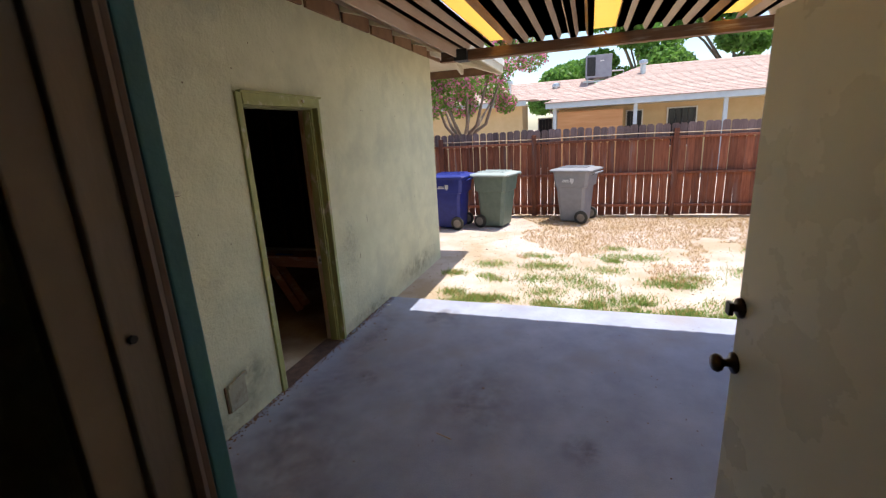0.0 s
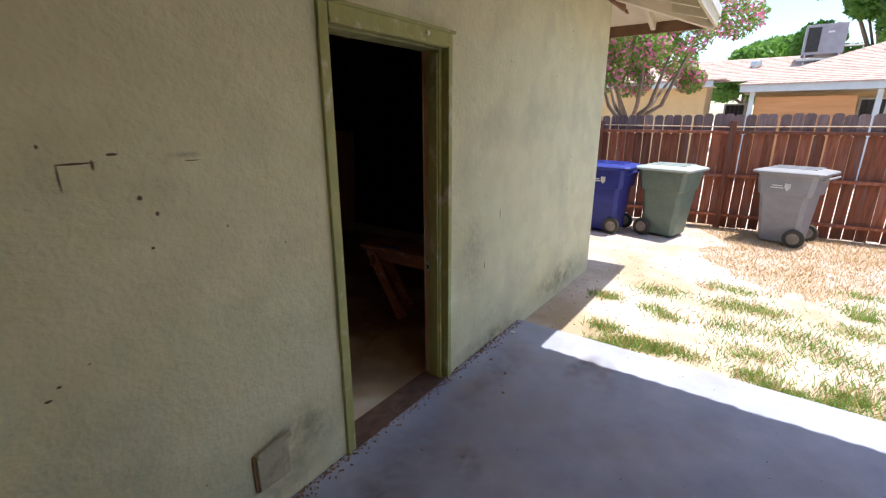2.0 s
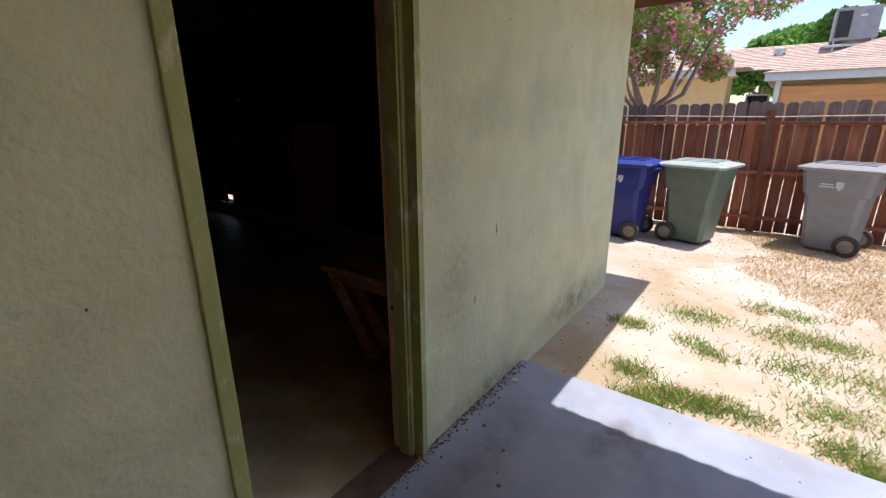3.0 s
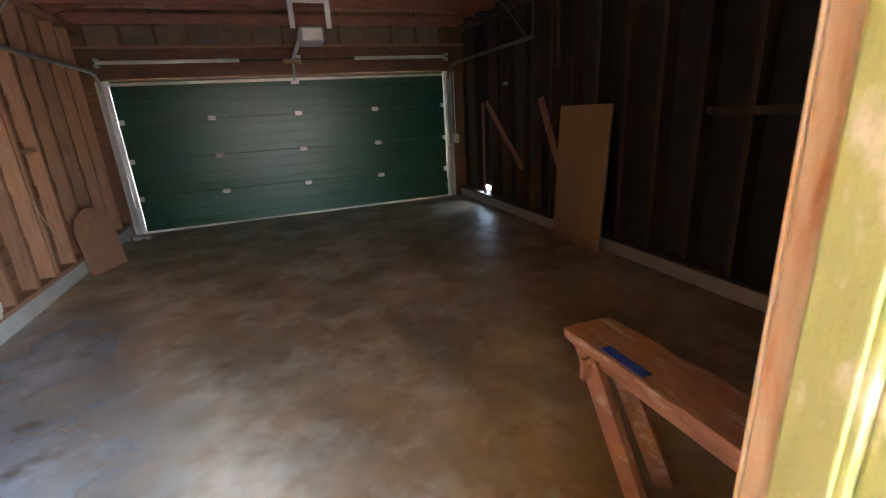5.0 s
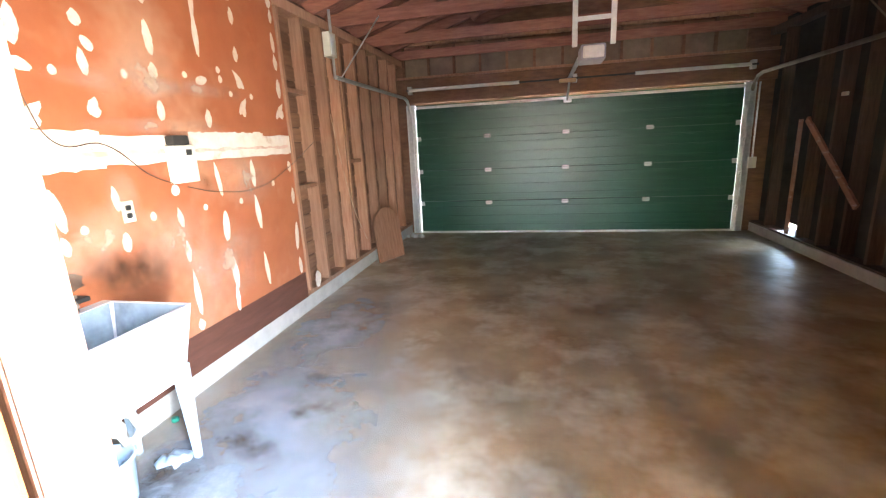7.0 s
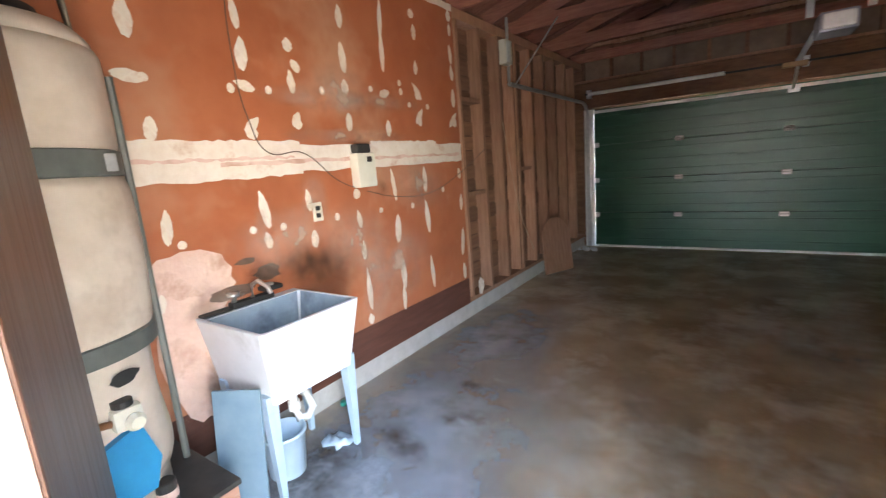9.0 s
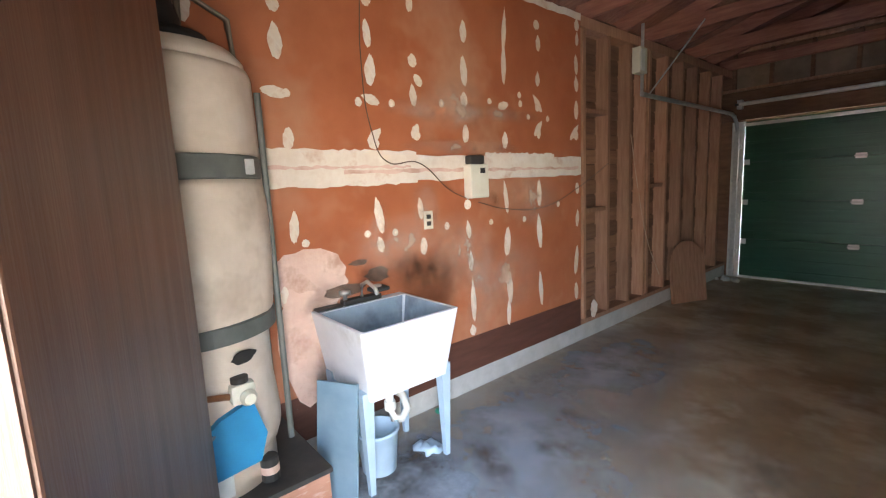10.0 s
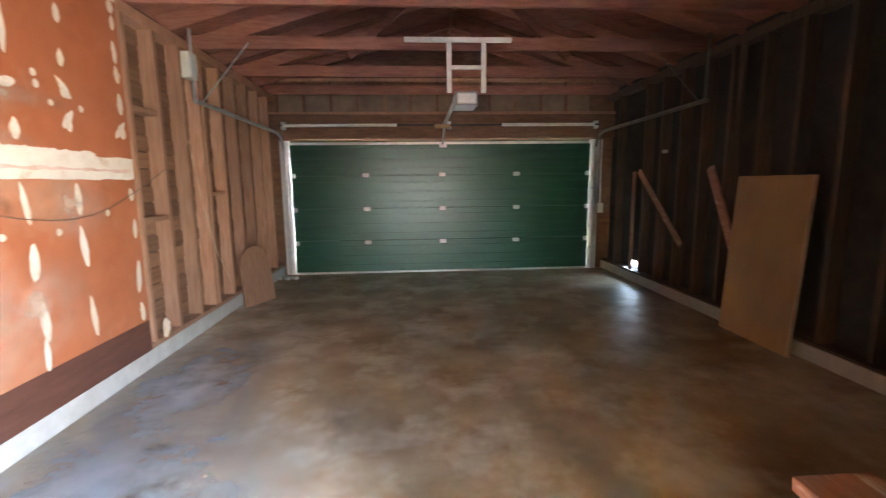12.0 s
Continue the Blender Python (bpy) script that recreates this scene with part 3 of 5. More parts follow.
for i in range(12):
    y = 1.15 + i * 0.58
    top = min(XM, X0 + (y - Y0)) if y < YH else XM
    for s in (-1, 1):
        a = Vector((XM + s * (half - 0.85), y, EZ - 0.075 + 0.85 * P))
        ln = min(half, y - Y0)
        b = Vector((XM + s * (half - ln), y, EZ - 0.075 + ln * P))
        part("rafter", bar(a, b, 0.045, 0.14), "rafter", roof)
for i in range(6):
    y = 1.6 + i * 1.16
    part("tie_beam", bar((-2.76, y, 2.92), (2.84, y, 2.92), 0.045, 0.13), "rafter", roof)
for i, y in enumerate((2.2, 3.9, 5.6)):
    part("web_strut", bar((XM - 1.3, y + 0.02, 2.93), (XM - 0.35, y + 0.02, 3.75), 0.04, 0.09), "rafter", roof)
    part("web_strut", bar((XM + 1.3, y + 0.02, 2.93), (XM + 0.35, y + 0.02, 3.75), 0.04, 0.09), "rafter", roof)
part("ridge_board", bar((XM, YH, RT - 0.08), (XM, Y1, RT - 0.08), 0.04, 0.16), "rafter", roof)
for sx in (0, 1):
    a = Vector((X0 if sx == 0 else X1, Y0, EZ - 0.07))
    part("hip_rafter", bar(a, (XM, YH, RT - 0.08), 0.05, 0.15), "cream", roof)
for i in range(13):
    x = -3.2 + i * 0.56
    part("rafter_tail", bar((x, Y0 + 0.02, EZ - 0.05), (x, 0.25, EZ - 0.05 + (0.23 - Y0) * P), 0.045, 0.09), "cream", roof)
    part("eave_block", box(x + 0.03, x + 0.53, 0.02, 0.046, RZ - 0.075, RZ + 0.05), "eavebrown", roof)
for i in range(14):
    y = -0.2 + i * 0.62
    part("rafter_tail", bar((3.08, y, EZ + 0.19), (3.88, y, EZ - 0.05), 0.045, 0.09), "cream", roof)
part("fascia", box(X0, X1, Y0 - 0.025, Y0, EZ - 0.12, EZ + 0.05, 0.004), "cream", roof)
part("fascia", box(X1, X1 + 0.025, Y0, Y1, EZ - 0.12, EZ + 0.05, 0.004), "eavebrown", roof)
part("drip_edge", box(X0, X1 + 0.03, Y0 - 0.04, Y0 - 0.024, EZ - 0.02, EZ + 0.07), "whitemetal", roof)

# ---- house the walk starts in ----
HX = -2.6
bm = box(HX - 0.15, HX, -1.463, 0.05, -0.3, 2.9)
box(HX - 0.15, HX, -9, -2.62, -0.3, 2.9, bm=bm)
box(HX - 0.15, HX, -2.62, -1.463, 2.08, 2.9, bm=bm)
house_wall = setting("house_wall", bm, "stucco", "cream stucco house wall around the back door", "wall")
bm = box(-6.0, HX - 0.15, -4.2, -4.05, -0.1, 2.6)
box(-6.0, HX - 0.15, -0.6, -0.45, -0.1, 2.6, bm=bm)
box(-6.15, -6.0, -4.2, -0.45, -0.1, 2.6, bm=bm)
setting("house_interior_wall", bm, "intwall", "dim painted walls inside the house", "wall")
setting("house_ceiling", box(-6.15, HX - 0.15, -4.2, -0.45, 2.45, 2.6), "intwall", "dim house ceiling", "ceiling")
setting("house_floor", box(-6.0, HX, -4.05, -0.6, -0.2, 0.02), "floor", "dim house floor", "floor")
jm = setting("house_door_frame", box(-2.775, -2.715, -1.481, -1.458, 0.02, 2.08, 0.004), "beige", "worn layered jamb of the open back door", "door frame")
part("metal_strip", box(-2.713, -2.655, -1.489, -1.463, 0.02, 2.08, 0.004), "dullmetal", jm, "dull screwed metal strip")
part("weatherstrip", tube([(-2.645, -1.485, 0.02), (-2.645, -1.485, 2.08)], 0.015, 8), "brownpaint", jm)
part("stop", box(-2.632, -2.618, -1.491, -1.463, 0.02, 2.08, 0.003), "brownpaint", jm)
part("outer_casing", box(-2.612, -2.575, -1.486, -1.40, 0.06, 2.15, 0.004), "teal", jm, "teal painted casing")
part("lower_strike", box(-2.66, -2.60, -1.508, -1.489, 0.0, 0.055, 0.004), "cream", jm)
for z in (0.75, 1.55):
    part("screw", tube([(-2.69, -1.494, z), (-2.69, -1.488, z)], 0.006, 8), "dark", jm)
part("head", box(-2.775, -2.575, -2.62, -1.483, 2.045, 2.08, 0.004), "beige", jm)

hd = thing("house_door", pose(-2.555, -2.675, 0.03, 0, 0, math.degrees(math.atan2(0.155, 0.96))), "open flat grey-beige back door with dark knob", "door")
part("slab", box(0, 0.965, -0.042, 0.0, 0, 2.03, 0.004), "greydoor", hd)
k = part("knob", lathe([(0.0, 0.0), (0.034, 0.001), (0.034, 0.008), (0.014, 0.014), (0.012, 0.04), (0.026, 0.052), (0.030, 0.066), (0.024, 0.080), (0.0, 0.085)], 20), "bronze", hd, "dark bronze knob", True)
k.matrix_basis = pose(0.945, 0.0, 1.02, -90, 0, 0) @ Matrix.Diagonal((1, 1, 0.8, 1))
k = part("deadbolt", lathe([(0.0, 0.0), (0.032, 0.001), (0.030, 0.012), (0.012, 0.014), (0.010, 0.034), (0.0, 0.035)], 20), "bronze", hd, "dark bronze deadbolt", True)
k.matrix_basis = pose(0.945, 0.0, 1.205, -90, 0, 0) @ Matrix.Diagonal((1, 1, 0.8, 1))
part("thumb_turn", box(0.93, 0.96, 0.026, 0.040, 1.185, 1.225, 0.003), "bronze", hd)

# ---- patio cover ----
cover = thing("patio_cover", pose(0, 0, 0), "tan corrugated metal patio cover with amber translucent strips", "patio cover")


def corrugated(name, y0, y1, material, lift=0.0):
    """Trapezoid ribs running along x."""
    prof = []
    n = max(1, round((y1 - y0) / 0.145))
    st = (y1 - y0) / n
    for i in range(n):
        y = y0 + i * st
        prof += [(y, 0.0), (y + st * 0.30, 0.0), (y + st * 0.45, 0.055), (y + st * 0.85, 0.055)]
    prof.append((y1, 0.0))
    bm = bmesh.new()
    a = [bm.verts.new((-2.62, y, 2.53 + z + lift)) for y, z in prof]
    b = [bm.verts.new((1.32, y, 2.53 + z + lift)) for y, z in prof]
    for i in range(len(a) - 1):
        bm.faces.new((a[i], b[i], b[i + 1], a[i + 1]))
    bmesh.ops.solidify(bm, geom=bm.faces[:], thickness=0.003)
    return part(name, bm, material, cover)


ys = -0.70
strips = [(-1.23, -1.36), (-2.08, -2.24), (-2.98, -3.14)]
for s0, s1 in strips:
    corrugated("corrugated_sheet", s0, ys, "corr")
    bm = box(-2.62, 1.31, s1 - 0.04, s0 + 0.06, 2.592, 2.598)
    part("translucent_strip", bm, "translucent", cover, "amber translucent strip")
    ys = s1
corrugated("corrugated_sheet", -5.9, ys, "corr")
part("edge_flashing", box(-2.62, 1.32, -0.885, -0.87, 2.46, 2.535, 0.003), "corr", cover)
part("beam", box(1.20, 1.29, -5.88, -0.72, 2.435, 2.525, 0.006), "beam", cover, "weathered brown edge beam")
part("beam_bracket", box(1.15, 1.30, -0.98, -0.86, 2.43, 2.53, 0.005), "dark", cover)
part("ledger", box(-2.598, -2.55, -5.88, -0.90, 2.40, 2.52, 0.005), "beam", cover)
part("post", box(1.20, 1.29, -3.84, -3.75, 0.0, 2.435, 0.006), "beam", cover)
for y in (-1.34, -2.2, -3.08):
    part("bent_tab", bar((1.285, y, 2.525), (1.30, y + 0.03, 2.56), 0.04, 0.01), "beam", cover)


# ---- drywall on the west wall ----
DX = -2.612
part("drywall_sheet", box(DX - 0.013, DX, 0.62, 3.74, 0.41, 1.60, 0.002), "paper", wall_w, "brown paper drywall with spackle dabs")
part("drywall_sheet", box(DX - 0.013, DX, 0.62, 3.74, 1.602, 2.84, 0.002), "paper", wall_w, "brown paper drywall with spackle dabs")
part("bottom_board", box(DX - 0.014, DX - 0.004, 0.62, 3.74, 0.155, 0.408, 0.003), "baseboard", wall_w, "dark red-brown bottom board")


def blob(w, h, seed, point=0.0, n=18):
    """An uneven trowelled dab, lying in the yz plane, a little domed."""
    rnd = random.Random(seed)
    bm = bmesh.new()
    c = bm.verts.new((0.0035, 0, 0))
    ring = []
    for i in range(n):
        a = 2 * math.pi * i / n
        r = 1 + rnd.uniform(-0.22, 0.22) * (1 if n < 20 else 0.45)
        u, v = math.cos(a), math.sin(a)
        taper = 1 - point * max(0, v) ** 1.5
        ring.append(bm.verts.new((0.0008, u * w / 2 * r * taper, v * h / 2 * (1 + rnd.uniform(-0.08, 0.08)))))
    for i in range(n):
        bm.faces.new((c, ring[i], ring[(i + 1) % n]))
    return bm


dabs = [part("spackle_dab", blob(0.075, 0.16, k, 0.25 + 0.25 * (k % 3), 24), "spackle", wall_w, "", True) for k in range(5)]
for k, d in enumerate(dabs):
    d.matrix_basis = pose(DX + 0.0015, 0.75 + 0.08 * k, 2.3 - 0.33 * k)
COLUMNS = [
    (1.15, ((2.38, .08), (2.21, .17), (1.75, .11), (1.31, .17))),
    (1.66, ((2.52, .1), (2.33, .15), (2.14, .17), (1.74, .07), (1.33, .22), (1.16, .1))),
    (1.96, ((2.55, .1), (2.23, .08), (2.03, .13), (1.80, .07), (1.35, .14), (1.11, .11))),
    (2.375, ((2.47, .14), (2.22, .19), (2.04, .1), (1.82, .12), (1.35, .07), (1.18, .13), (.96, .14), (.68, .31), (.46, .08))),
    (2.765, ((2.55, .3), (2.32, .28), (1.79, .12), (1.38, .25), (1.05, .22), (.70, .25), (.5, .2))),
    (3.15, ((2.65, .07), (2.52, .12), (2.26, .11), (2.05, .07), (1.86, .1), (1.39, .21), (1.09, .28), (.62, .29))),
    (3.67, ((2.75, .1), (2.64, .11), (2.43, .16), (2.28, .13), (2.06, .14), (1.86, .09), (1.41, .1), (1.15, .15), (.78, .26), (.5, .16))),
]
rnd = random.Random(5)
for y, rows in COLUMNS:
    for z, h in rows:
        src = dabs[rnd.randrange(5)]
        share("spackle_dab", src, wall_w, Matrix.Translation((DX + 0.0015, y + rnd.uniform(-.012, .012), z)) @ pose(0, 0, 0, rnd.uniform(-8, 8))
              @ Matrix.Diagonal((1, rnd.uniform(0.6, 0.95), h / 0.16, 1)))
DOTS = [(1.57, 1.23), (1.76, 1.22), (2.17, 1.22), (2.59, 1.21), (2.96, 1.2), (3.4, 1.29), (1.2, 1.22), (1.79, 1.97), (2.17, 2.0), (2.61, 2.05), (2.93, 2.12), (2.94, 2.06), (3.03, 1.97),
        (3.27, 1.97), (1.57, 1.96), (1.17, 1.97)]
for i, (y, z) in enumerate(DOTS):
    share("spackle_dab", dabs[3 * (i % 2)], wall_w, Matrix.Translation((DX + 0.002, y, z)) @ Matrix.Diagonal((1.4, 0.58, 0.26 + 0.03 * (i % 3), 1)))
for i, (y, z, h, turn) in enumerate(((1.11, 1.97, 0.13, 84), (1.645, 1.98, 0.12, 72), (1.66, 1.78, 0.12, -48), (1.95, 1.82, 0.10, -30), (1.99, 2.12, 0.08, 40), (2.75, 2.03, 0.11, -75),
                                     (3.14, 2.08, 0.16, 40), (3.15, 1.89, 0.15, -40), (3.64, 1.88, 0.18, -45), (3.67, 2.08, 0.13, 0))):
    share("spackle_dab", dabs[(i * 2) % 5], wall_w, Matrix.Translation((DX + 0.0018, y, z)) @ pose(0, 0, 0, turn) @ Matrix.Diagonal((1, 0.75, h / 0.16, 1)))


def band(y0, y1, z0, z1, seed, material, x):
    rnd = random.Random(seed)
    bm = bmesh.new()
    n = 40
    lo = [bm.verts.new((x, y0 + (y1 - y0) * i / n, z0 + rnd.uniform(-.007, .007))) for i in range(n + 1)]
    hi = [bm.verts.new((x, y0 + (y1 - y0) * i / n, z1 + rnd.uniform(-.007, .007))) for i in range(n + 1)]
    for i in range(n):
        bm.faces.new((lo[i], lo[i + 1], hi[i + 1], hi[i]))
    return part("joint_tape", bm, material, wall_w, "white trowelled joint compound")


band(0.65, 3.74, 1.52, 1.675, 1, "spackle", DX + 0.0025)
band(0.65, 1.95, 1.505, 1.70, 2, "spackle", DX + 0.0018)
band(1.45, 3.70, 1.572, 1.592, 3, "torn", DX + 0.0035)
band(0.8, 1.9, 1.60, 1.615, 8, "torn", DX + 0.0036)
band(2.55, 3.35, 1.60, 1.70, 4, "spackle", DX + 0.003)
band(0.65, 3.74, 2.79, 2.845, 6, "spackle", DX + 0.0025)
o = part("torn_patch", blob(0.42, 0.36, 21, 0.0, 26), "torn", wall_w, "pale torn drywall paper", True)
o.matrix_basis = pose(DX + 0.002, 1.21, 1.02)
o = part("torn_patch", blob(0.36, 0.74, 22, 0.0, 26), "torn", wall_w, "pale torn drywall paper", True)
o.matrix_basis = pose(DX + 0.003, 1.20, 0.70)
for y, z, w, h, s in ((1.62, 0.99, 0.17, 0.09, 31), (1.50, 1.075, 0.12, 0.035, 32), (1.40, 0.93, 0.25, 0.07, 33)):
    o = part("dark_stain", blob(w, h, s), "stain", wall_w)
    o.matrix_basis = pose(DX + 0.004, y, z)

# ---- outlet, timer box, wires ----
o = thing("wall_outlet", pose(DX, 2.016, 1.272), "ivory duplex outlet on the brown drywall", "outlet")
part("plate", box(0, 0.006, -0.037, 0.037, -0.058, 0.058, 0.003), "ivory", o)
for z in (-0.022, 0.022):
    part("socket", box(0.006, 0.009, -0.016, 0.016, z - 0.014, z + 0.014, 0.004), "dark", o)
o = thing("control_box", pose(DX, 2.42, 1.39), "cream plastic control box with a black cap", "control box")
part("body", box(0.003, 0.075, -0.085, 0.085, 0.0, 0.225, 0.008), "ivory", o)
part("window", box(0.075, 0.077, 0.005, 0.05, 0.165, 0.20), "dark", o)
part("cap", box(0.01, 0.07, -0.075, 0.055, 0.226, 0.285, 0.012), "dark", o, "black plastic cap")


def wire(name, pts, r, label, material="wire"):
    cu = bpy.data.curves.new(name, "CURVE")
    cu.dimensions = "3D"
    cu.bevel_depth, cu.bevel_resolution = r, 1
    sp = cu.splines.new("BEZIER")
    sp.bezier_points.add(len(pts) - 1)
    for b, p in zip(sp.bezier_points, pts):
        b.co = p
        b.handle_left_type = b.handle_right_type = "AUTO"
    cu.materials.append(M[material])
    return tagged(new(name, cu), label, "wire", "loose wires")


wire("hanging_wire", [(DX + .012, 1.62, 2.55), (DX + .01, 1.6, 2.2), (DX + .01, 1.64, 1.8), (DX + .012, 1.72, 1.64), (DX + .015, 1.95, 1.63), (DX + .02, 2.2, 1.45), (DX + .02, 2.36, 1.385)], 0.003, "thin dark wire drooping across the drywall")
wire("hanging_wire", [(DX + .02, 2.45, 1.36), (DX + .02, 2.7, 1.30), (DX + .015, 3.2, 1.28), (DX + .01, 3.7, 1.42), (DX, 4.2, 1.62)], 0.003, "thin brown wire across drywall and studs")
wire("hanging_wire", [(-2.61, 4.62, 1.9), (-2.60, 4.75, 1.4), (-2.58, 4.95, 0.8), (-2.56, 5.2, 0.4)], 0.004, "thin tan cord hanging on the studs", "bare")
o = thing("junction_box", pose(-2.622, 4.72, 2.5), "white electrical box high on the studs", "junction box")
part("body", box(0, 0.08, -0.075, 0.075, -0.02, 0.22, 0.006), "ivory", o)
part("cover", box(0.081, 0.088, -0.065, 0.02, 0.0, 0.2, 0.003), "whitemetal", o)
o = thing("paper_scrap", pose(-2.615, 3.96, 0.27), "torn white paper scrap stuck between studs", "paper")
part("sheet", blob(0.12, 0.17, 44), "spackle", o)

# ---- utility sink ----
sink = thing("utility_sink", pose(-2.34, 1.475, 0), "white freestanding laundry tub with tapered legs, blackened taps", "sink")


def tub(x0, x1, y0, y1, top, depth, taper, wall):
    bm = bmesh.new()

    def ring(x0, x1, y0, y1, z):
        return [bm.verts.new(p) for p in ((x0, y0, z), (x1, y0, z), (x1, y1, z), (x0, y1, z))]
    t = taper
    r = [ring(x0 + t * .3, x1 - t, y0 + t, y1 - t, top - depth), ring(x0, x1, y0, y1, top - 0.004), ring(x0 + 0.004, x1 - 0.004, y0 + 0.004, y1 - 0.004, top),
         ring(x0 + 0.07, x1 - wall, y0 + wall, y1 - wall, top), ring(x0 + 0.09, x1 - t - wall, y0 + t + wall, y1 - t - wall, top - depth + 0.03)]
    bm.faces.new(r[0][::-1])
    for a, b in zip(r, r[1:]):
        for k in range(4):
            bm.faces.new((a[k], a[(k + 1) % 4], b[(k + 1) % 4], b[k]))
    bm.faces.new(r[-1])
    bmesh.ops.recalc_face_normals(bm, faces=bm.faces[:])
    bmesh.ops.bevel(bm, geom=[e for e in bm.edges if abs(e.verts[0].co.z - e.verts[1].co.z) > 0.1], offset=0.02, segments=3, affect="EDGES", profile=0.5)
    return bm


part("basin", tub(-0.265, 0.272, -0.288, 0.288, 0.857, 0.36, 0.055, 0.018), "porcelain", sink, "white tub")
bm = bmesh.new()
top = [bm.verts.new(p) for p in ((-0.193, -0.268, 0.853), (0.252, -0.268, 0.853), (0.252, 0.268, 0.853), (-0.193, 0.268, 0.853))]
low = [bm.verts.new(p) for p in ((-0.171, -0.213, 0.531), (0.197, -0.213, 0.531), (0.197, 0.213, 0.531), (-0.171, 0.213, 0.531))]
bm.faces.new(low)
for k in range(4):
    bm.faces.new((top[k], low[k], low[(k + 1) % 4], top[(k + 1) % 4]))
part("inner_lining", bm, "lining", sink, "darker blue-grey inside")
part("drain", lathe([(0.04, 0.531), (0.042, 0.536), (0.03, 0.537), (0.025, 0.533)], 18), "steel", sink)
for x, y in ((0.165, -0.235), (0.165, 0.245), (-0.19, -0.22), (-0.19, 0.22)):
    bm = box(-0.03, 0.03, -0.03, 0.03, 0, 0.54)
    for v in bm.verts:
        f = 0.45 + 0.55 * v.co.z / 0.54
        v.co.x, v.co.y = v.co.x * f, v.co.y * f
    l = part("leg", bm, "sinkblue", sink)
    l.matrix_basis = pose(x, y, 0)
part("tap_body", box(-0.255, -0.20, -0.12, 0.12, 0.858, 0.89, 0.01), "dark", sink, "blackened tap body")
part("spout", tube([(-0.22, 0, 0.885), (-0.21, 0, 0.96), (-0.15, 0, 0.985), (-0.07, 0, 0.96), (-0.05, 0, 0.93)], 0.011, 10), "steel", sink, "", True)
for y in (-0.1, 0.1):
    hnd = part("tap_handle", lathe([(0.012, 0), (0.012, 0.03), (0.03, 0.034), (0.032, 0.05), (0.0, 0.055)], 14), "steel", sink, "", True)
    hnd.matrix_basis = pose(-0.225, y, 0.888)
part("tap_grime", box(-0.262, -0.20, -0.27, -0.125, 0.858, 0.872, 0.005), "dark", sink)
part("soap_dish", box(-0.25, -0.17, 0.05, 0.16, 0.905, 0.93, 0.01), "dark", sink)
part("drain_pipe", tube([(0, 0, 0.52), (0, 0, 0.32), (0.0, 0.02, 0.24), (0.0, 0.07, 0.22), (0.0, 0.11, 0.26), (-0.05, 0.12, 0.32), (-0.28, 0.12, 0.33)], 0.022, 12), "whitemetal", sink, "white drain trap", True)
part("trap_nut", lathe([(0.03, 0.30), (0.032, 0.31), (0.032, 0.34), (0.03, 0.35)], 10), "whitemetal", sink)
o = thing("bucket", pose(-2.33, 1.38, 0), "pale blue plastic bucket under the sink", "bucket")
part("body", lathe([(0.085, 0), (0.09, 0.01), (0.11, 0.22), (0.118, 0.225), (0.118, 0.24), (0.105, 0.24), (0.083, 0.03), (0, 0.03)], 24), "sinkblue", o, "", True)
o = thing("panel_board", pose(-2.20, 1.075, 0, 0, 0, 0), "blue-grey board leaning beside the sink", "board")
bm = box(-0.12, 0.10, -0.008, 0.008, 0, 0.60, 0.002)
bm.transform(pose(0, 0, 0, -8, 0, 30))
part("sheet", bm, "bluepanel", o)
o = thing("rag", pose(-2.28, 1.68, 0), "crumpled pale rag under the sink", "rag")
bm = bmesh.new()
bmesh.ops.create_icosphere(bm, subdivisions=3, radius=0.08)
for v in bm.verts:
    n = noise.noise(v.co * 22) * 0.045
    v.co = Vector((v.co.x * 1.1, v.co.y * 0.8, max(0, v.co.z) * 0.45)) + v.co.normalized() * n
    v.co.z = max(v.co.z, 0.001)
part("cloth", bm, "sinkblue", o, "", True)
o = thing("bottle_cap", pose(-2.56, 1.98, 0), "small green cap on the concrete floor", "cap")
part("cap_shell", lathe([(0.022, 0), (0.022, 0.02), (0.018, 0.026), (0, 0.027)], 14), "green_cap", o)
rl = random.Random(8)
for i in range(5):
    o = thing("dead_leaf", pose(-2.52 + rl.uniform(-.03, .25), 1.9 + rl.random() * 0.9, 0.003, 0, 0, rl.random() * 360), "small dark dead leaf on the floor", "leaf", "dead leaves")
    bm = blob(0.025, 0.045, i)
    bm.transform(pose(0, 0, 0, 0, 90, 0))
    part("blade", bm, "litter", o)

# ---- water heater on its stand ----
st = thing("heater_stand", pose(-2.30, 0.62, 0), "low wooden stand with a black top", "stand")
part("front_board", box(0.28, 0.30, -0.34, 0.34, 0.0, 0.35, 0.004), "horse", st, "worn plywood front")
part("side_board", box(-0.30, 0.28, 0.32, 0.34, 0.0, 0.35, 0.004), "horse", st)
part("side_board", box(-0.30, 0.28, -0.34, -0.32, 0.0, 0.35, 0.004), "horse", st)
part("top_board", box(-0.31, 0.31, -0.35, 0.35, 0.352, 0.375, 0.004), "dark", st, "black top board")
wh = thing("water_heater", pose(-2.315, 0.60, 0.275), "water heater in a pale quilted blanket with grey straps", "water heater")


def jacket(z0, z1, r, seed):
    prof = []
    n = 14
    for i in range(n + 1):
        f = i / n
        prof.append((r * (0.93 + 0.07 * math.sin(math.pi * f) ** 0.4), z0 + (z1 - z0) * f))
    bm = lathe(prof, 36)
    for v in bm.verts:
        v.co += Vector((v.co.x, v.co.y, 0)).normalized() * noise.noise(Vector((v.co.x * 5 + seed, v.co.y * 5, v.co.z * 4))) * 0.016
    return bm


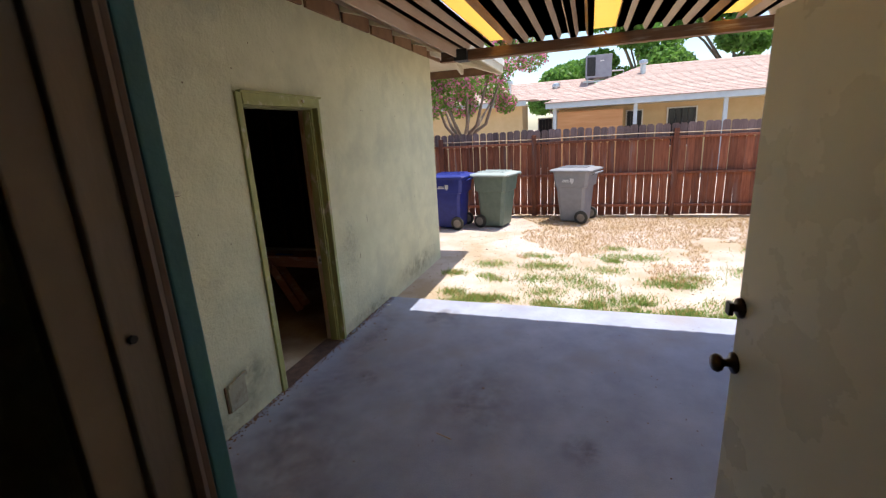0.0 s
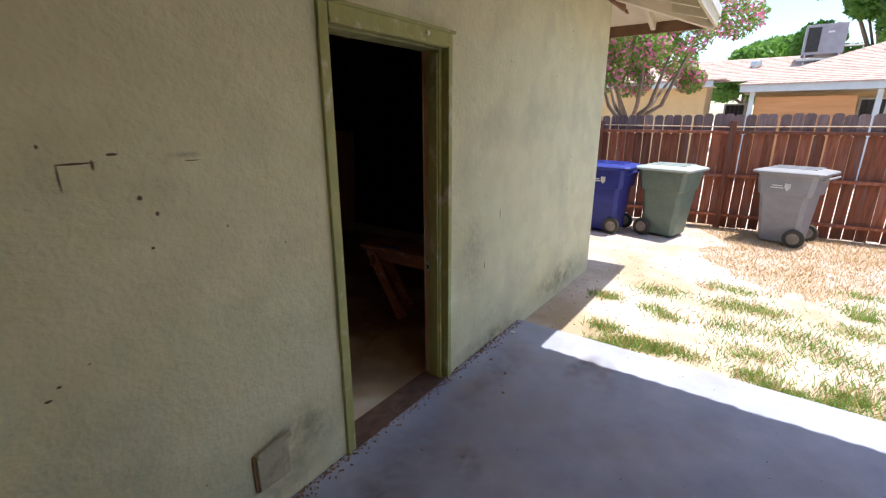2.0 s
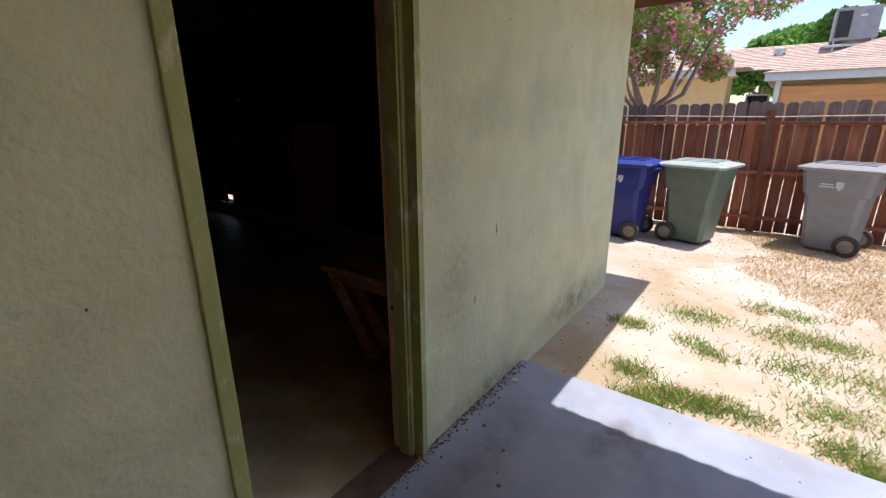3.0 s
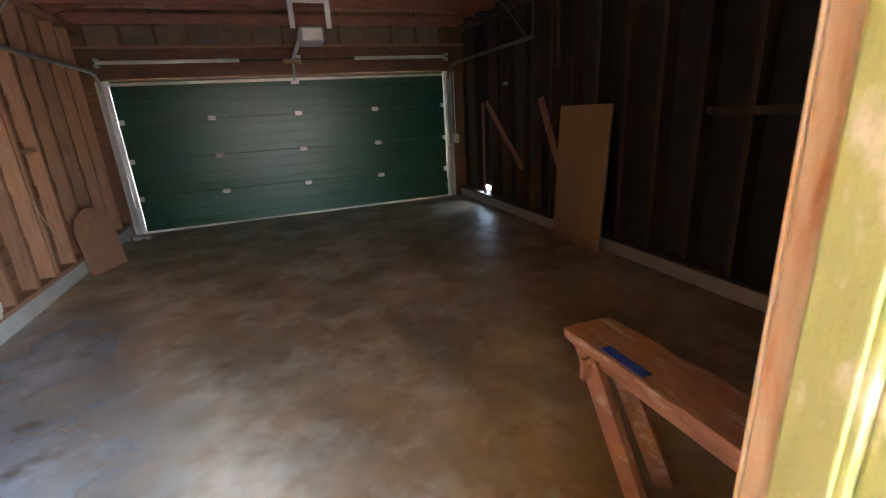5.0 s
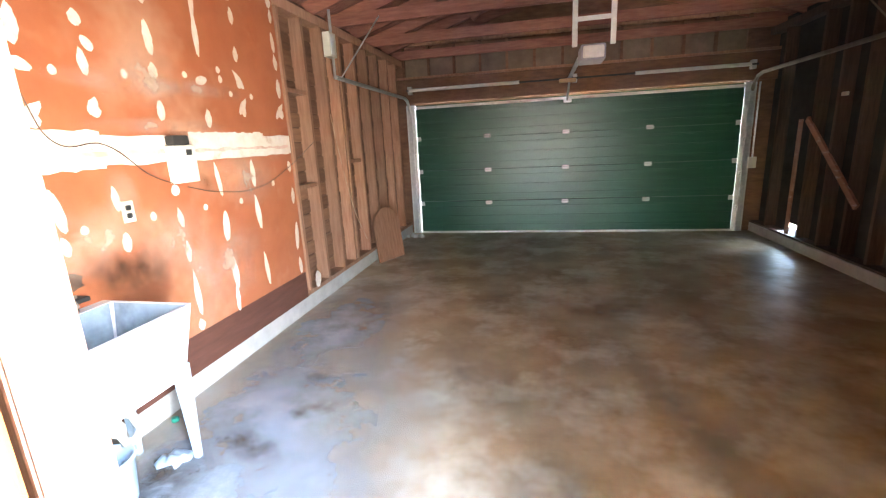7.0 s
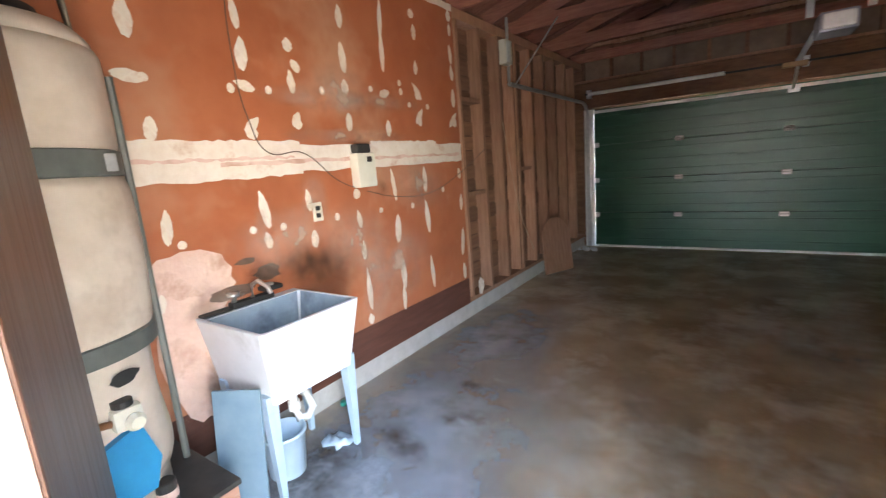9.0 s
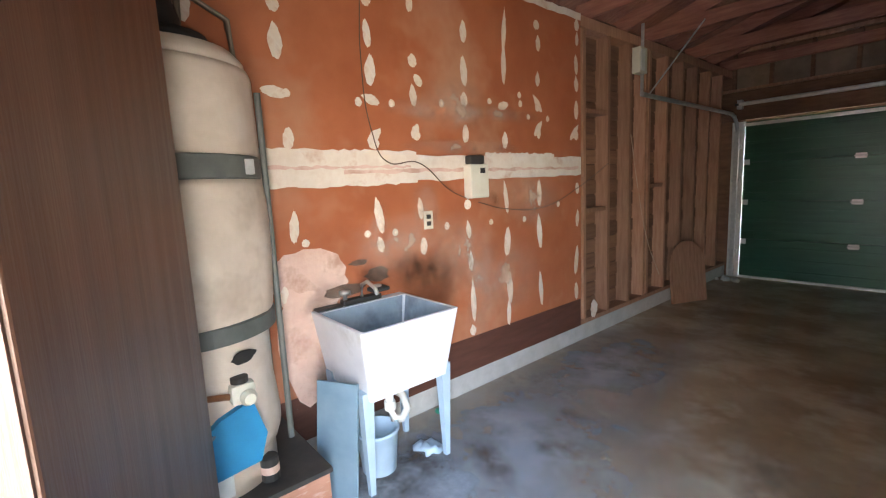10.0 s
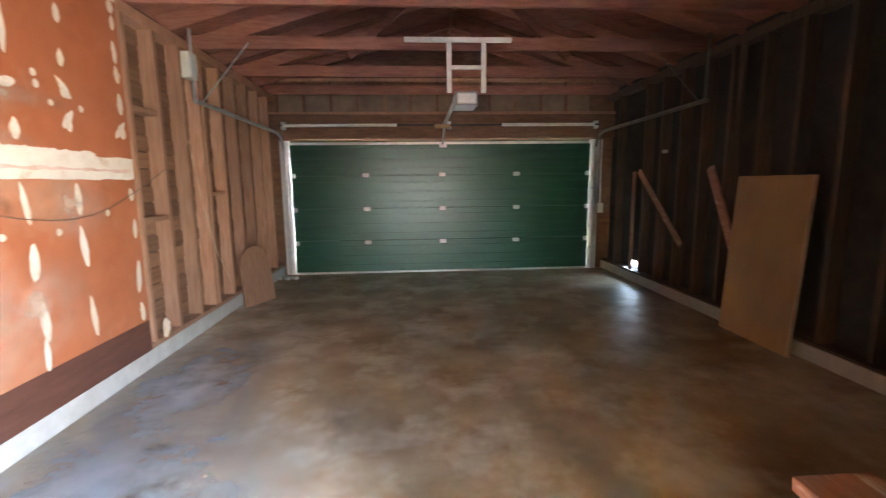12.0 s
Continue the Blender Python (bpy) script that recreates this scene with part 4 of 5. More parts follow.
part("tank", lathe([(0.25, 0.1), (0.25, 0.3), (0.24, 0.31)], 32), "blanket", wh, "", True)
part("lower_jacket", jacket(0.22, 0.72, 0.275, 3), "blanket", wh, "torn lower blanket", True)
part("middle_jacket", jacket(0.735, 1.27, 0.30, 5), "blanket", wh, "", True)
part("upper_jacket", jacket(1.34, 1.66, 0.30, 9), "blanket", wh, "", True)
part("top_cap", lathe([(0.279, 1.655), (0.272, 1.69), (0.24, 1.725), (0.16, 1.745)], 32), "blanket", wh, "", True)
part("top_plate", lathe([(0.17, 1.74), (0.16, 1.78), (0.0, 1.79)], 24), "dark", wh, "dark top", True)
part("strap", lathe([(0.287, 1.265), (0.298, 1.27), (0.298, 1.345), (0.287, 1.35)], 36), "strap", wh, "grey metal strap")
part("strap", lathe([(0.285, 0.69), (0.297, 0.695), (0.297, 0.755), (0.285, 0.76)], 36), "strap", wh, "grey metal strap")
part("buckle", box(0.20, 0.235, 0.17, 0.215, 1.28, 1.335, 0.003), "steel", wh)
part("flue", lathe([(0.07, 1.785), (0.08, 1.84), (0.06, 1.9), (0.05, 2.9)], 18), "dark", wh, "dark flue pipe", True)
part("gas_valve", box(0.245, 0.31, 0.03, 0.12, 0.47, 0.55, 0.025), "ivory", wh, "yellowed gas control valve")
part("valve_dial", lathe([(0.03, 0), (0.03, 0.02), (0, 0.022)], 14), "dark", wh).matrix_basis = pose(0.28, 0.07, 0.55)
part("burner_cover", prism([(-0.02, 0.0), (0.17, 0.02), (0.20, 0.12), (0.16, 0.26), (0.05, 0.22), (-0.02, 0.16)], 0.06), "bluebox", wh, "blue metal cover").matrix_basis = pose(0.245, -0.06, 0.22)
part("supply_pipe", tube([(0.27, -0.22, 0.50), (0.29, -0.06, 0.53), (0.29, 0.03, 0.51)], 0.012, 8), "copper", wh, "brown supply pipe", True)
part("valve_knob", lathe([(0.028, 0), (0.03, 0.012), (0.02, 0.03), (0, 0.032)], 14), "ivory", wh, "round ivory knob").matrix_basis = pose(0.312, 0.085, 0.50, 0, 90, 0)
part("torn_hole", blob(0.10, 0.05, 61), "dark", wh, "dark tear in the blanket").matrix_basis = pose(0.262, 0.10, 0.63, 0, 0, 20)
part("burner_panel", box(0.225, 0.262, -0.14, 0.02, 0.12, 0.40, 0.006), "whitemetal", wh)
part("gas_line", tube([(0.29, -0.02, 0.40), (0.33, -0.1, 0.36), (0.34, -0.16, 0.25), (0.31, -0.18, 0.12)], 0.009, 8), "steel", wh, "", True)
part("water_pipe", tube([(-0.25, 0.345, 0.02), (-0.25, 0.345, 1.6), (-0.2, 0.30, 1.95), (-0.1, 0.1, 2.0), (-0.08, 0.08, 1.76)], 0.014, 10), "dullmetal", wh, "", True)
part("relief_pipe", tube([(-0.02, 0.335, 0.1), (-0.02, 0.335, 1.62)], 0.014, 8), "strap", wh, "dark drain pipe")
o = thing("paint_can", pose(-2.10, 0.76, 0.375), "small dark can on the stand", "can")
part("body", lathe([(0.035, 0), (0.035, 0.09), (0.03, 0.095), (0, 0.095)], 16), "dark", o)
part("label_band", lathe([(0.0355, 0.03), (0.036, 0.031), (0.036, 0.06), (0.0355, 0.061)], 16), "torn", o)

# ---- inner door, folded back ----
dd = thing("side_door", pose(-0.715, 0.232, 0.015, 0, 0, 164.5), "open dark brown wooden side door, folded back", "door")
part("slab", box(0.0, 0.80, -0.022, 0.022, 0, 2.01, 0.003), "darkdoor", dd)
part("hinge_edge", box(-0.004, -0.0005, -0.02, 0.02, 0.01, 2.0), "darkdoor", dd)
for z in (0.25, 1.0, 1.78):
    part("hinge", tube([(-0.012, -0.02, z), (-0.012, -0.02, z + 0.09)], 0.007, 8), "steel", dd)

# ---- opener and its hanger ----
op = thing("door_opener", pose(0.10, 4.95, 0), "garage door opener hung from white angle irons", "door opener")
part("crossbar", box(-0.64, 0.47, -0.02, 0.02, 2.90, 2.945, 0.003), "whitemetal", op, "white angle iron")
for x in (-0.18, 0.18):
    part("upright", box(x - 0.025, x + 0.025, -0.012, 0.012, 2.40, 2.91, 0.003), "whitemetal", op, "white angle iron")
part("tie_bar", box(-0.18, 0.18, -0.018, 0.014, 2.63, 2.67, 0.003), "whitemetal", op)
part("motor_case", box(-0.12, 0.12, 0.0, 0.36, 2.27, 2.42, 0.02), "acgrey", op, "grey motor case")
part("lamp_cover", box(-0.10, 0.10, -0.035, 0.0, 2.285, 2.40, 0.02), "whitemetal", op, "white lamp cover")
part("rail", box(-0.125, -0.085, 0.36, 2.44, 2.33, 2.36, 0.003), "steel", op, "steel rail")
part("trolley", box(-0.25, -0.02, 1.90, 2.02, 2.28, 2.33, 0.006), "tanboard", op)
part("arm", bar((-0.11, 1.96, 2.28), (-0.11, 2.42, 2.08), 0.03, 0.01), "steel", op)

# ---- leaning board, round board, switch ----
o = thing("leaning_board", pose(2.60, 3.90, 0.0), "tan hardboard panel leaning on the dark wall", "panel")
bm = box(-0.014, 0.014, -0.41, 0.41, 0.0, 1.50, 0.002)
bm.transform(pose(0, 0, 0, 0, 3.2, 0))
part("sheet", bm, "tanboard", o)
bm = box(-0.016, 0.016, -0.425, -0.409, 0.0, 1.50, 0.002)
bm.transform(pose(0, 0, 0, 0, 3.2, 0))
part("edge_strip", bm, "bare", o, "pale edge strip")
o = thing("round_board", pose(-2.43, 5.70, 0.0, 0, 0, -24), "round-topped brown board leaning on the studs", "board")
arch = [(-0.25, 0.0), (0.25, 0.0)] + [(0.25 * math.cos(a * math.pi / 16), 0.44 + 0.28 * math.sin(a * math.pi / 16)) for a in range(17)]
bm = prism(arch, 0.022)
bmesh.ops.remove_doubles(bm, verts=bm.verts[:], dist=0.001)
bm.transform(pose(0, 0, 0.004, 0, -7, 0))
part("panel", bm, "stud", o)
o = thing("door_switch", pose(2.62, 7.40, 0.95), "small white switch box beside the garage door", "switch")
part("body", box(-0.05, 0.05, -0.0, 0.06, 0, 0.16, 0.006), "ivory", o)
part("conduit", tube([(0, 0.03, 0.16), (0, 0.03, 1.2)], 0.012, 8), "steel", o)
o = thing("wall_hook", pose(2.70, 5.65, 1.83), "small pale hook on the dark wall", "hook")
part("hook_plate", box(-0.03, 0.0, -0.04, 0.04, -0.02, 0.02, 0.004), "ivory", o)
o = thing("rubble", pose(-2.50, 7.10, 0.0), "small broken concrete bits by the track", "rubble")
for i in range(5):
    bm = bmesh.new()
    bmesh.ops.create_icosphere(bm, subdivisions=1, radius=0.03 + 0.012 * (i % 3))
    for v in bm.verts:
        v.co += v.co.normalized() * noise.noise(v.co * 30 + Vector((i, 0, 0))) * 0.02
        v.co.z = max(v.co.z, -0.015)
    part("chunk", bm, "curb", o).matrix_basis = pose(0.06 * i - 0.1, 0.07 * (i % 2), 0.015)

# ---- sawhorse ----
sh = thing("sawhorse", pose(0.69, 0.80, 0), "splintered reddish wooden sawhorse with blue tape", "sawhorse")
bm = box(-0.115, 0.115, -0.45, 0.42, 0.61, 0.655, 0.006)
bmesh.ops.subdivide_edges(bm, edges=[e for e in bm.edges if e.calc_length() > 0.3], cuts=14)
for v in bm.verts:
    v.co += Vector((noise.noise(v.co * 9), noise.noise(v.co * 9 + Vector((5, 0, 0))), noise.noise(v.co * 7 + Vector((0, 9, 0))) * 0.6)) * 0.014
part("top_plank", bm, "horse", sh)
part("beam", box(-0.045, 0.045, -0.44, 0.40, 0.515, 0.61, 0.006), "horse", sh)
for x, y, u, v in ((-0.06, 0.36, 0.0, 0.07), (0.06, 0.36, 0.17, 0.10), (-0.06, -0.36, -0.02, -0.42), (0.06, -0.36, 0.17, -0.42)):
    part("leg", bar((x, y, 0.60), (u, v, 0.012), 0.04, 0.085), "horse", sh)
part("gusset", box(-0.11, 0.11, 0.30, 0.32, 0.47, 0.56, 0.003), "horse", sh)
bm = box(-0.02, 0.02, -0.10, 0.10, 0.666, 0.670)
bm.transform(pose(-0.094, 0.10, 0, 0, 0, 0))
part("tape_strip", bm, "tape", sh, "strip of blue tape")


# ---- fence ----
def fx(y):
    return 6.52 - 0.045 * (y + 1.0)


fence = thing("fence", pose(0, 0, -0.06), "weathered redwood dog-ear picket fence", "fence")
W = 0.138


def picket(w, z0, z1):
    c = 0.03
    return prism([(-w / 2, z0), (w / 2, z0), (w / 2, z1 - c), (w / 2 - c, z1), (-w / 2 + c, z1), (-w / 2, z1 - c)], 0.018)


lower = part("picket", picket(0.132, 0.02, 1.52), "fence", fence)
upper = part("picket_top", picket(0.132, 1.522, 1.80), "fencetop", lower, "grey weathered picket top")
rf = random.Random(3)
ys0 = 6.0
first = True
n = 0
y = 6.0
while y > -9.5:
    m = Matrix.Translation((fx(y) + rf.uniform(0, 0.008), y, rf.uniform(-0.015, 0.015))) @ pose(0, 0, 0, rf.uniform(-0.5, 0.5), 0, -2.6)
    if first:
        lower.matrix_basis = m
        first = False
    else:
        o = share("picket", lower, fence, m)
        u = new("picket_top", upper.data)
        u.parent = o
    y -= W + rf.uniform(0.0, 0.012)
for z, h in ((0.22, 0.09), (0.86, 0.09), (1.53, 0.07)):
    for a, b in ((6.0, 3.55), (3.5, 1.05), (1.0, -0.95), (-1.0, -3.62), (-3.7, -6.4), (-6.45, -9.3)):
        part("rail", bar((fx(a) - 0.03, a, z), (fx(b) - 0.03, b, z), h, 0.045), "fence", fence)
for y in (3.52, 1.02, -0.98, -3.66, -6.42, -9.3):
    part("post", box(fx(y) - 0.075, fx(y) - 0.005, y - 0.045, y + 0.045, -0.2, 1.70, 0.005), "fence", fence)
part("cap_wire", tube([(fx(y) - 0.04, y, 1.62 + 0.012 * math.sin(y * 1.7)) for y in (1.0, 0.0, -1.0, -2.0, -3.0, -4.0, -5.0, -6.0)], 0.011, 6), "bare", fence, "faded cord along the fence")
# side fence and end wall that close the yard, as plain boards
sf = setting("fence_side", box(1.3, 8.0, -9.6, -9.55, -0.1, 1.75), "fence", "redwood board fence closing the yard", "fence")
setting("fence_far", box(3.2, 6.6, 6.1, 6.15, -0.1, 1.75), "fence", "redwood board fence beside the garage", "fence")


# ---- wheeled bins ----
def bin_at(m, body, lid, label, sign):
    """Depth runs along local x (wheels and handle at +x), side with the print faces local -y."""
    b = thing("wheeled_bin", m, label, "wheeled bin", "wheeled bins")
    bm = bmesh.new()
    rings = []
    for z, x0, x1, w in ((0.03, -0.20, 0.24, 0.22), (0.05, -0.22, 0.25, 0.235), (0.55, -0.27, 0.28, 0.275), (0.70, -0.285, 0.29, 0.285), (0.715, -0.305, 0.33, 0.30), (0.98, -0.34, 0.36, 0.325), (1.0, -0.36, 0.37, 0.34)):
        c = 0.05
        rings.append([bm.verts.new(p) for p in ((x0 + c, -w, z), (x1 - c, -w, z), (x1, -w + c, z), (x1, w - c, z), (x1 - c, w, z), (x0 + c, w, z), (x0, w - c, z), (x0, -w + c, z))])
    bm.faces.new(rings[0][::-1])
    for r0, r1 in zip(rings, rings[1:]):
        for k in range(8):
            bm.faces.new((r0[k], r0[(k + 1) % 8], r1[(k + 1) % 8], r1[k]))
    bm.faces.new(rings[-1])
    part("body", bm, body, b)
    bm = bmesh.new()
    rr = []
    for z, g in ((1.002, 0.035), (1.03, 0.04), (1.045, 0.02), (1.075, -0.12)):
        x0, x1, w = -0.36 - g, 0.40 + g, 0.335 + g
        c = 0.05
        rr.append([bm.verts.new(p) for p in ((x0 + c, -w, z), (x1 - c, -w, z), (x1, -w + c, z), (x1, w - c, z), (x1 - c, w, z), (x0 + c, w, z), (x0, w - c, z), (x0, -w + c, z))])
    bm.faces.new(rr[0][::-1])
    for r0, r1 in zip(rr, rr[1:]):
        for k in range(8):
            bm.faces.new((r0[k], r0[(k + 1) % 8], r1[(k + 1) % 8], r1[k]))
    bm.faces.new(rr[-1])
    l = part("lid", bm, lid, b, "ridged lid")
    for yy in (-0.18, 0.0, 0.18):
        part("lid_ridge", box(-0.26, 0.30, yy - 0.03, yy + 0.03, 1.07, 1.084, 0.005), lid, l)
    part("handle", tube([(0.40, -0.25, 0.94), (0.45, -0.25, 0.97), (0.45, 0.25, 0.97), (0.40, 0.25, 0.94)], 0.016, 8), body, b)
    part("axle", tube([(0.22, -0.30, 0.13), (0.22, 0.30, 0.13)], 0.012, 8), "dark", b)
    for sy in (-1, 1):
        w = part("wheel", lathe([(0.06, -0.022), (0.12, -0.022), (0.13, -0.012), (0.13, 0.012), (0.12, 0.022), (0.06, 0.022)], 24), "rubber", b, "black rubber wheel")
        w.matrix_basis = pose(0.23, sy * 0.285, 0.13, 90, 0, 0)
        hub = part("hub", lathe([(0.075, -0.025), (0.078, -0.024), (0.078, 0.024), (0.075, 0.026), (0.02, 0.03)], 20), "hub", w, "dusty hub")
    # printed mark: a shield with short bars of unreadable print beside it
    part("mark", prism([(-0.035, 0.88), (0.035, 0.88), (0.035, 0.82), (0.0, 0.775), (-0.035, 0.82)], 0.003, "y"), "print", b, "white printed shield").matrix_basis = pose(sign * 0.05, -0.325, 0.0, 0)
    for j, (dz, ln) in enumerate(((0.845, 0.12), (0.815, 0.15))):
        part("print_bar", box(sign * -0.07 - ln / 2, sign * -0.07 + ln / 2, -0.327, -0.322, dz - 0.008, dz + 0.008), "print", b)
    return b


G = -0.06
bin_at(pose(5.32, 0.52, G, 0, 0, -96), "bin_blue", "bin_blue", "blue wheeled bin with closed lid by the fence", 1)
bin_at(pose(5.50, -0.36, G, 0, 0, 76), "bin_green", "lid_pale", "grey-green wheeled bin with paler lid by the fence", -1)
bin_at(pose(6.02, -1.83, G, 0, 0, -108), "bin_grey", "bin_grey", "grey wheeled bin standing alone by the fence", 1)


# ---- grass ----
def blades(name, seed, count, place, hmin, hmax, width, material, label):
    r = np.random.RandomState(seed)
    v, f = [], []
    for i in range(count):
        p = place(r)
        if p is None:
            continue
        x, y = p
        a = r.rand() * 6.283
        h = hmin + (hmax - hmin) * r.rand()
        lean = h * (0.3 + 0.9 * r.rand())
        b = r.rand() * 6.283
        dx, dy = math.cos(a) * width, math.sin(a) * width
        k = len(v)
        v += [(x - dx, y - dy, G), (x + dx, y + dy, G), (x + math.cos(b) * lean, y + math.sin(b) * lean, G + h)]
        f.append((k, k + 1, k + 2))
    me = bpy.data.meshes.new(name)
    me.from_pydata(v, [], f)
    me.materials.append(M[material])
    return tagged(new(name, me), label, "grass", "", "stuff")


rg = random.Random(11)
clumps = [(1.36 + rg.random() ** 2 * 0.3, -0.3 - rg.random() * 6.0, 0.05 + rg.random() * 0.06) for i in range(34)]
clumps += [(x + rg.uniform(-.08, .08), y + rg.uniform(-.12, .12), s_) for x, y, s_ in (
    (2.81, -0.85, .15), (2.26, -0.9, .09), (3.33, -1.43, .13), (2.29, -1.53, .17), (2.88, -1.44, .16), (2.88, -1.77, .17), (2.37, -1.9, .18), (1.71, -2.31, .15), (2.35, -0.33, .10),
    (1.89, -1.55, .16), (2.76, -2.27, .16), (3.35, -2.52, .18), (2.11, -2.14, .17), (2.58, -3.38, .19), (2.9, -4.05, .2), (1.72, -3.51, .18), (1.73, -2.68, .16), (2.3, -3.0, .15), (3.36, -2.92, .17),
    (1.63, -0.57, .1), (1.5, -0.8, .09), (1.5, -1.2, .1), (1.48, -1.7, .1), (1.5, -3.1, .12), (1.5, -4.0, .14), (2.0, -4.4, .2), (3.1, -4.8, .2)) for k in range(2)]
clumps += [(1.9 + rg.random() * 2.2, -0.7 - rg.random() * 5.5, 0.07 + rg.random() * 0.09) for i in range(8)]


def on_clump(r):
    x, y, s = clumps[r.randint(len(clumps))]
    x, y = x + r.randn() * s * 0.55, y + r.randn() * s * 0.8
    return (x, y) if x > 1.31 else None


def on_yard(r):
    x, y = 2.2 + r.rand() * 4.4, 0.6 - r.rand() * 8
    d = noise.noise(Vector((x * 0.8, y * 0.8, 3))) + 0.35 * noise.noise(Vector((x * 3.5, y * 3.5, 8)))
    want = 0.78 - 0.34 * (x - 2.0) + max(0.0, y + 0.9 + 0.10 * x) * 0.9
    return (x, y) if d > want - 0.12 else None


blades("green_grass", 1, 16000, on_clump, 0.015, 0.065, 0.0045, "grass", "sparse green grass tufts along the slab edge")
blades("yellow_grass", 2, 5000, on_clump, 0.02, 0.085, 0.0035, "drygrass", "yellowing grass blades among green tufts")
blades("dry_grass", 3, 85000, on_yard, 0.012, 0.055, 0.0035, "drygrass", "flattened dry straw grass over the yard")
pet = blades("fallen_petals", 4, 900, lambda r: (5.0 + r.rand() * 1.3, 0.9 - abs(r.randn()) * 0.9), 0.004, 0.01, 0.012, "flower", "fallen pink petals on the dirt")
blades("leaf_litter", 5, 900, lambda r: (1.4 + r.rand() * 4.6, 0.02 - r.rand() * 6), 0.004, 0.012, 0.012, "litter", "small dead leaves scattered on the dirt")


# ---- trees ----
def tree(m, label, limbs, crown, leaves, size, seed, leaf_mat, flower=0, category="tree"):
    t = thing("tree", m, label, category)
    r = random.Random(seed)
    bm = bmesh.new()
    for pts, r0, r1 in limbs:
        k = len(pts)
        tube(pts, [r0 + (r1 - r0) * i / (k - 1) for i in range(k)], 8, bm)
    part("trunk", bm, "bark", t, "", True)

    def scatter(count, mat_name, name, sz, seed2):
        q = np.random.RandomState(seed2)
        v, f = [], []
        for i in range(count):
            c = crown[q.randint(len(crown))]
            d = q.randn(3)
            d /= np.linalg.norm(d)
            rad = c[3] * (0.35 + 0.65 * q.rand() ** 0.5)
            p = np.array(c[:3]) + d * rad * np.array((1, 1, 0.85))
            a, b = q.randn(3), q.randn(3)
            a = a / np.linalg.norm(a) * sz * (0.6 + 0.8 * q.rand())
            b = b / np.linalg.norm(b) * sz * 0.6
            k = len(v)
            v += [tuple(p - a), tuple(p + b), tuple(p + a), tuple(p - b)]
            f.append((k, k + 1, k + 2, k + 3))
        me = bpy.data.meshes.new(name)
        me.from_pydata(v, [], f)
        me.materials.append(M[mat_name])
        o = new(name, me)
        o.parent = t
        return o
    scatter(leaves, leaf_mat, "crown", size, seed)
    if flower:
        scatter(flower, "flower", "blossom", size * 1.1, seed + 50)["label"] = "pink blossom clusters"
    return t


rt = random.Random(2)
limbs = [([(0, 0, 0), (0.05, 0.02, 0.9), (0.0, 0.05, 1.7)], 0.13, 0.10)]
crown = []
for i in range(9):
    a = i * 0.7
    e = (math.cos(a) * (0.7 + 0.3 * (i % 3)), math.sin(a) * (0.9 + 0.3 * (i % 2)), 2.7 + 0.35 * (i % 4))
    limbs.append(([(0, 0.03, 1.3 + 0.05 * i), (e[0] * 0.4, e[1] * 0.45, 2.0), e], 0.06, 0.02))
    crown += [(e[0] * k + rt.uniform(-.3, .3), e[1] * k + rt.uniform(-.3, .3), e[2] + dz, rt.uniform(0.3, 0.5)) for k, dz in ((1.0, 0.2), (1.25, -0.15), (0.7, 0.6))]
tree(pose(8.4, 1.0, G), "crape myrtle with pink blossom behind the fence", limbs, crown, 19000, 0.047, 4, "leaf", 8000)
for i, (x, y, h, r0) in enumerate(((27, -5.0, 9.0, 2.8), (28, -10, 9.6, 3.4), (26, -15, 9.0, 3.2), (30, 0.0, 6.2, 1.7), (29, -21, 8.0, 3.0), (33, 10, 7, 2.6))):
    rr_ = random.Random(20 + i)
    cr = []
    for k in range(16):
        a = rr_.random() * 6.283
        d = rr_.random() ** 0.5 * r0
        cr.append((math.cos(a) * d, math.sin(a) * d * 1.1, h * 0.45 + rr_.random() * h * 0.5, rr_.uniform(0.7, 1.3)))
    lm = [([(0, 0, 0), (0.1, 0, h * 0.3), (0, 0.1, h * 0.55)], 0.3, 0.16)] + [([(0, 0.05, h * 0.4), tuple(0.6 * q for q in c[:2]) + (c[2] * 0.85,), c[:3]], 0.10, 0.03) for c in cr[:6]]
    tree(pose(x, y, G), "large dark green leafy tree behind the roof", lm, cr, 26000, 0.15, 30 + i, "leafdark")

# ---- neighbour's house ----
nh = thing("neighbour_house", pose(14.0, 0, G), "tan single-storey house with pink shingle roof and posts", "house")
bm = box(1.6, 1.75, -16, -0.9, 0, 2.75)
part("wall", bm, "tanwall", nh, "tan back wall")
part("wing_wall", box(0.0, 0.15, 0.45, 9, 0, 2.75), "tanwall", nh, "tan wing wall")
part("side_wall", box(0.0, 1.6, 0.3, 0.45, 0, 2.75), "tanwall", nh)
part("plywood_panel", box(0.05, 0.10, -3.15, -0.95, 0, 2.32), "ply", nh, "orange plywood infill")
for y in (-0.86, -3.55, -6.25, -9.0, -12.0):
    part("post", box(0.0, 0.11, y - 0.06, y + 0.06, 0, 2.46, 0.005), "fasciablue", nh, "pale blue porch post")
part("fascia", box(-0.20, -0.14, -17, -0.55, 2.46, 2.66, 0.005), "fasciablue", nh, "pale blue fascia")
part("wing_fascia", box(-0.52, -0.47, 0.10, 9, 2.62, 2.80, 0.005), "fasciablue", nh)
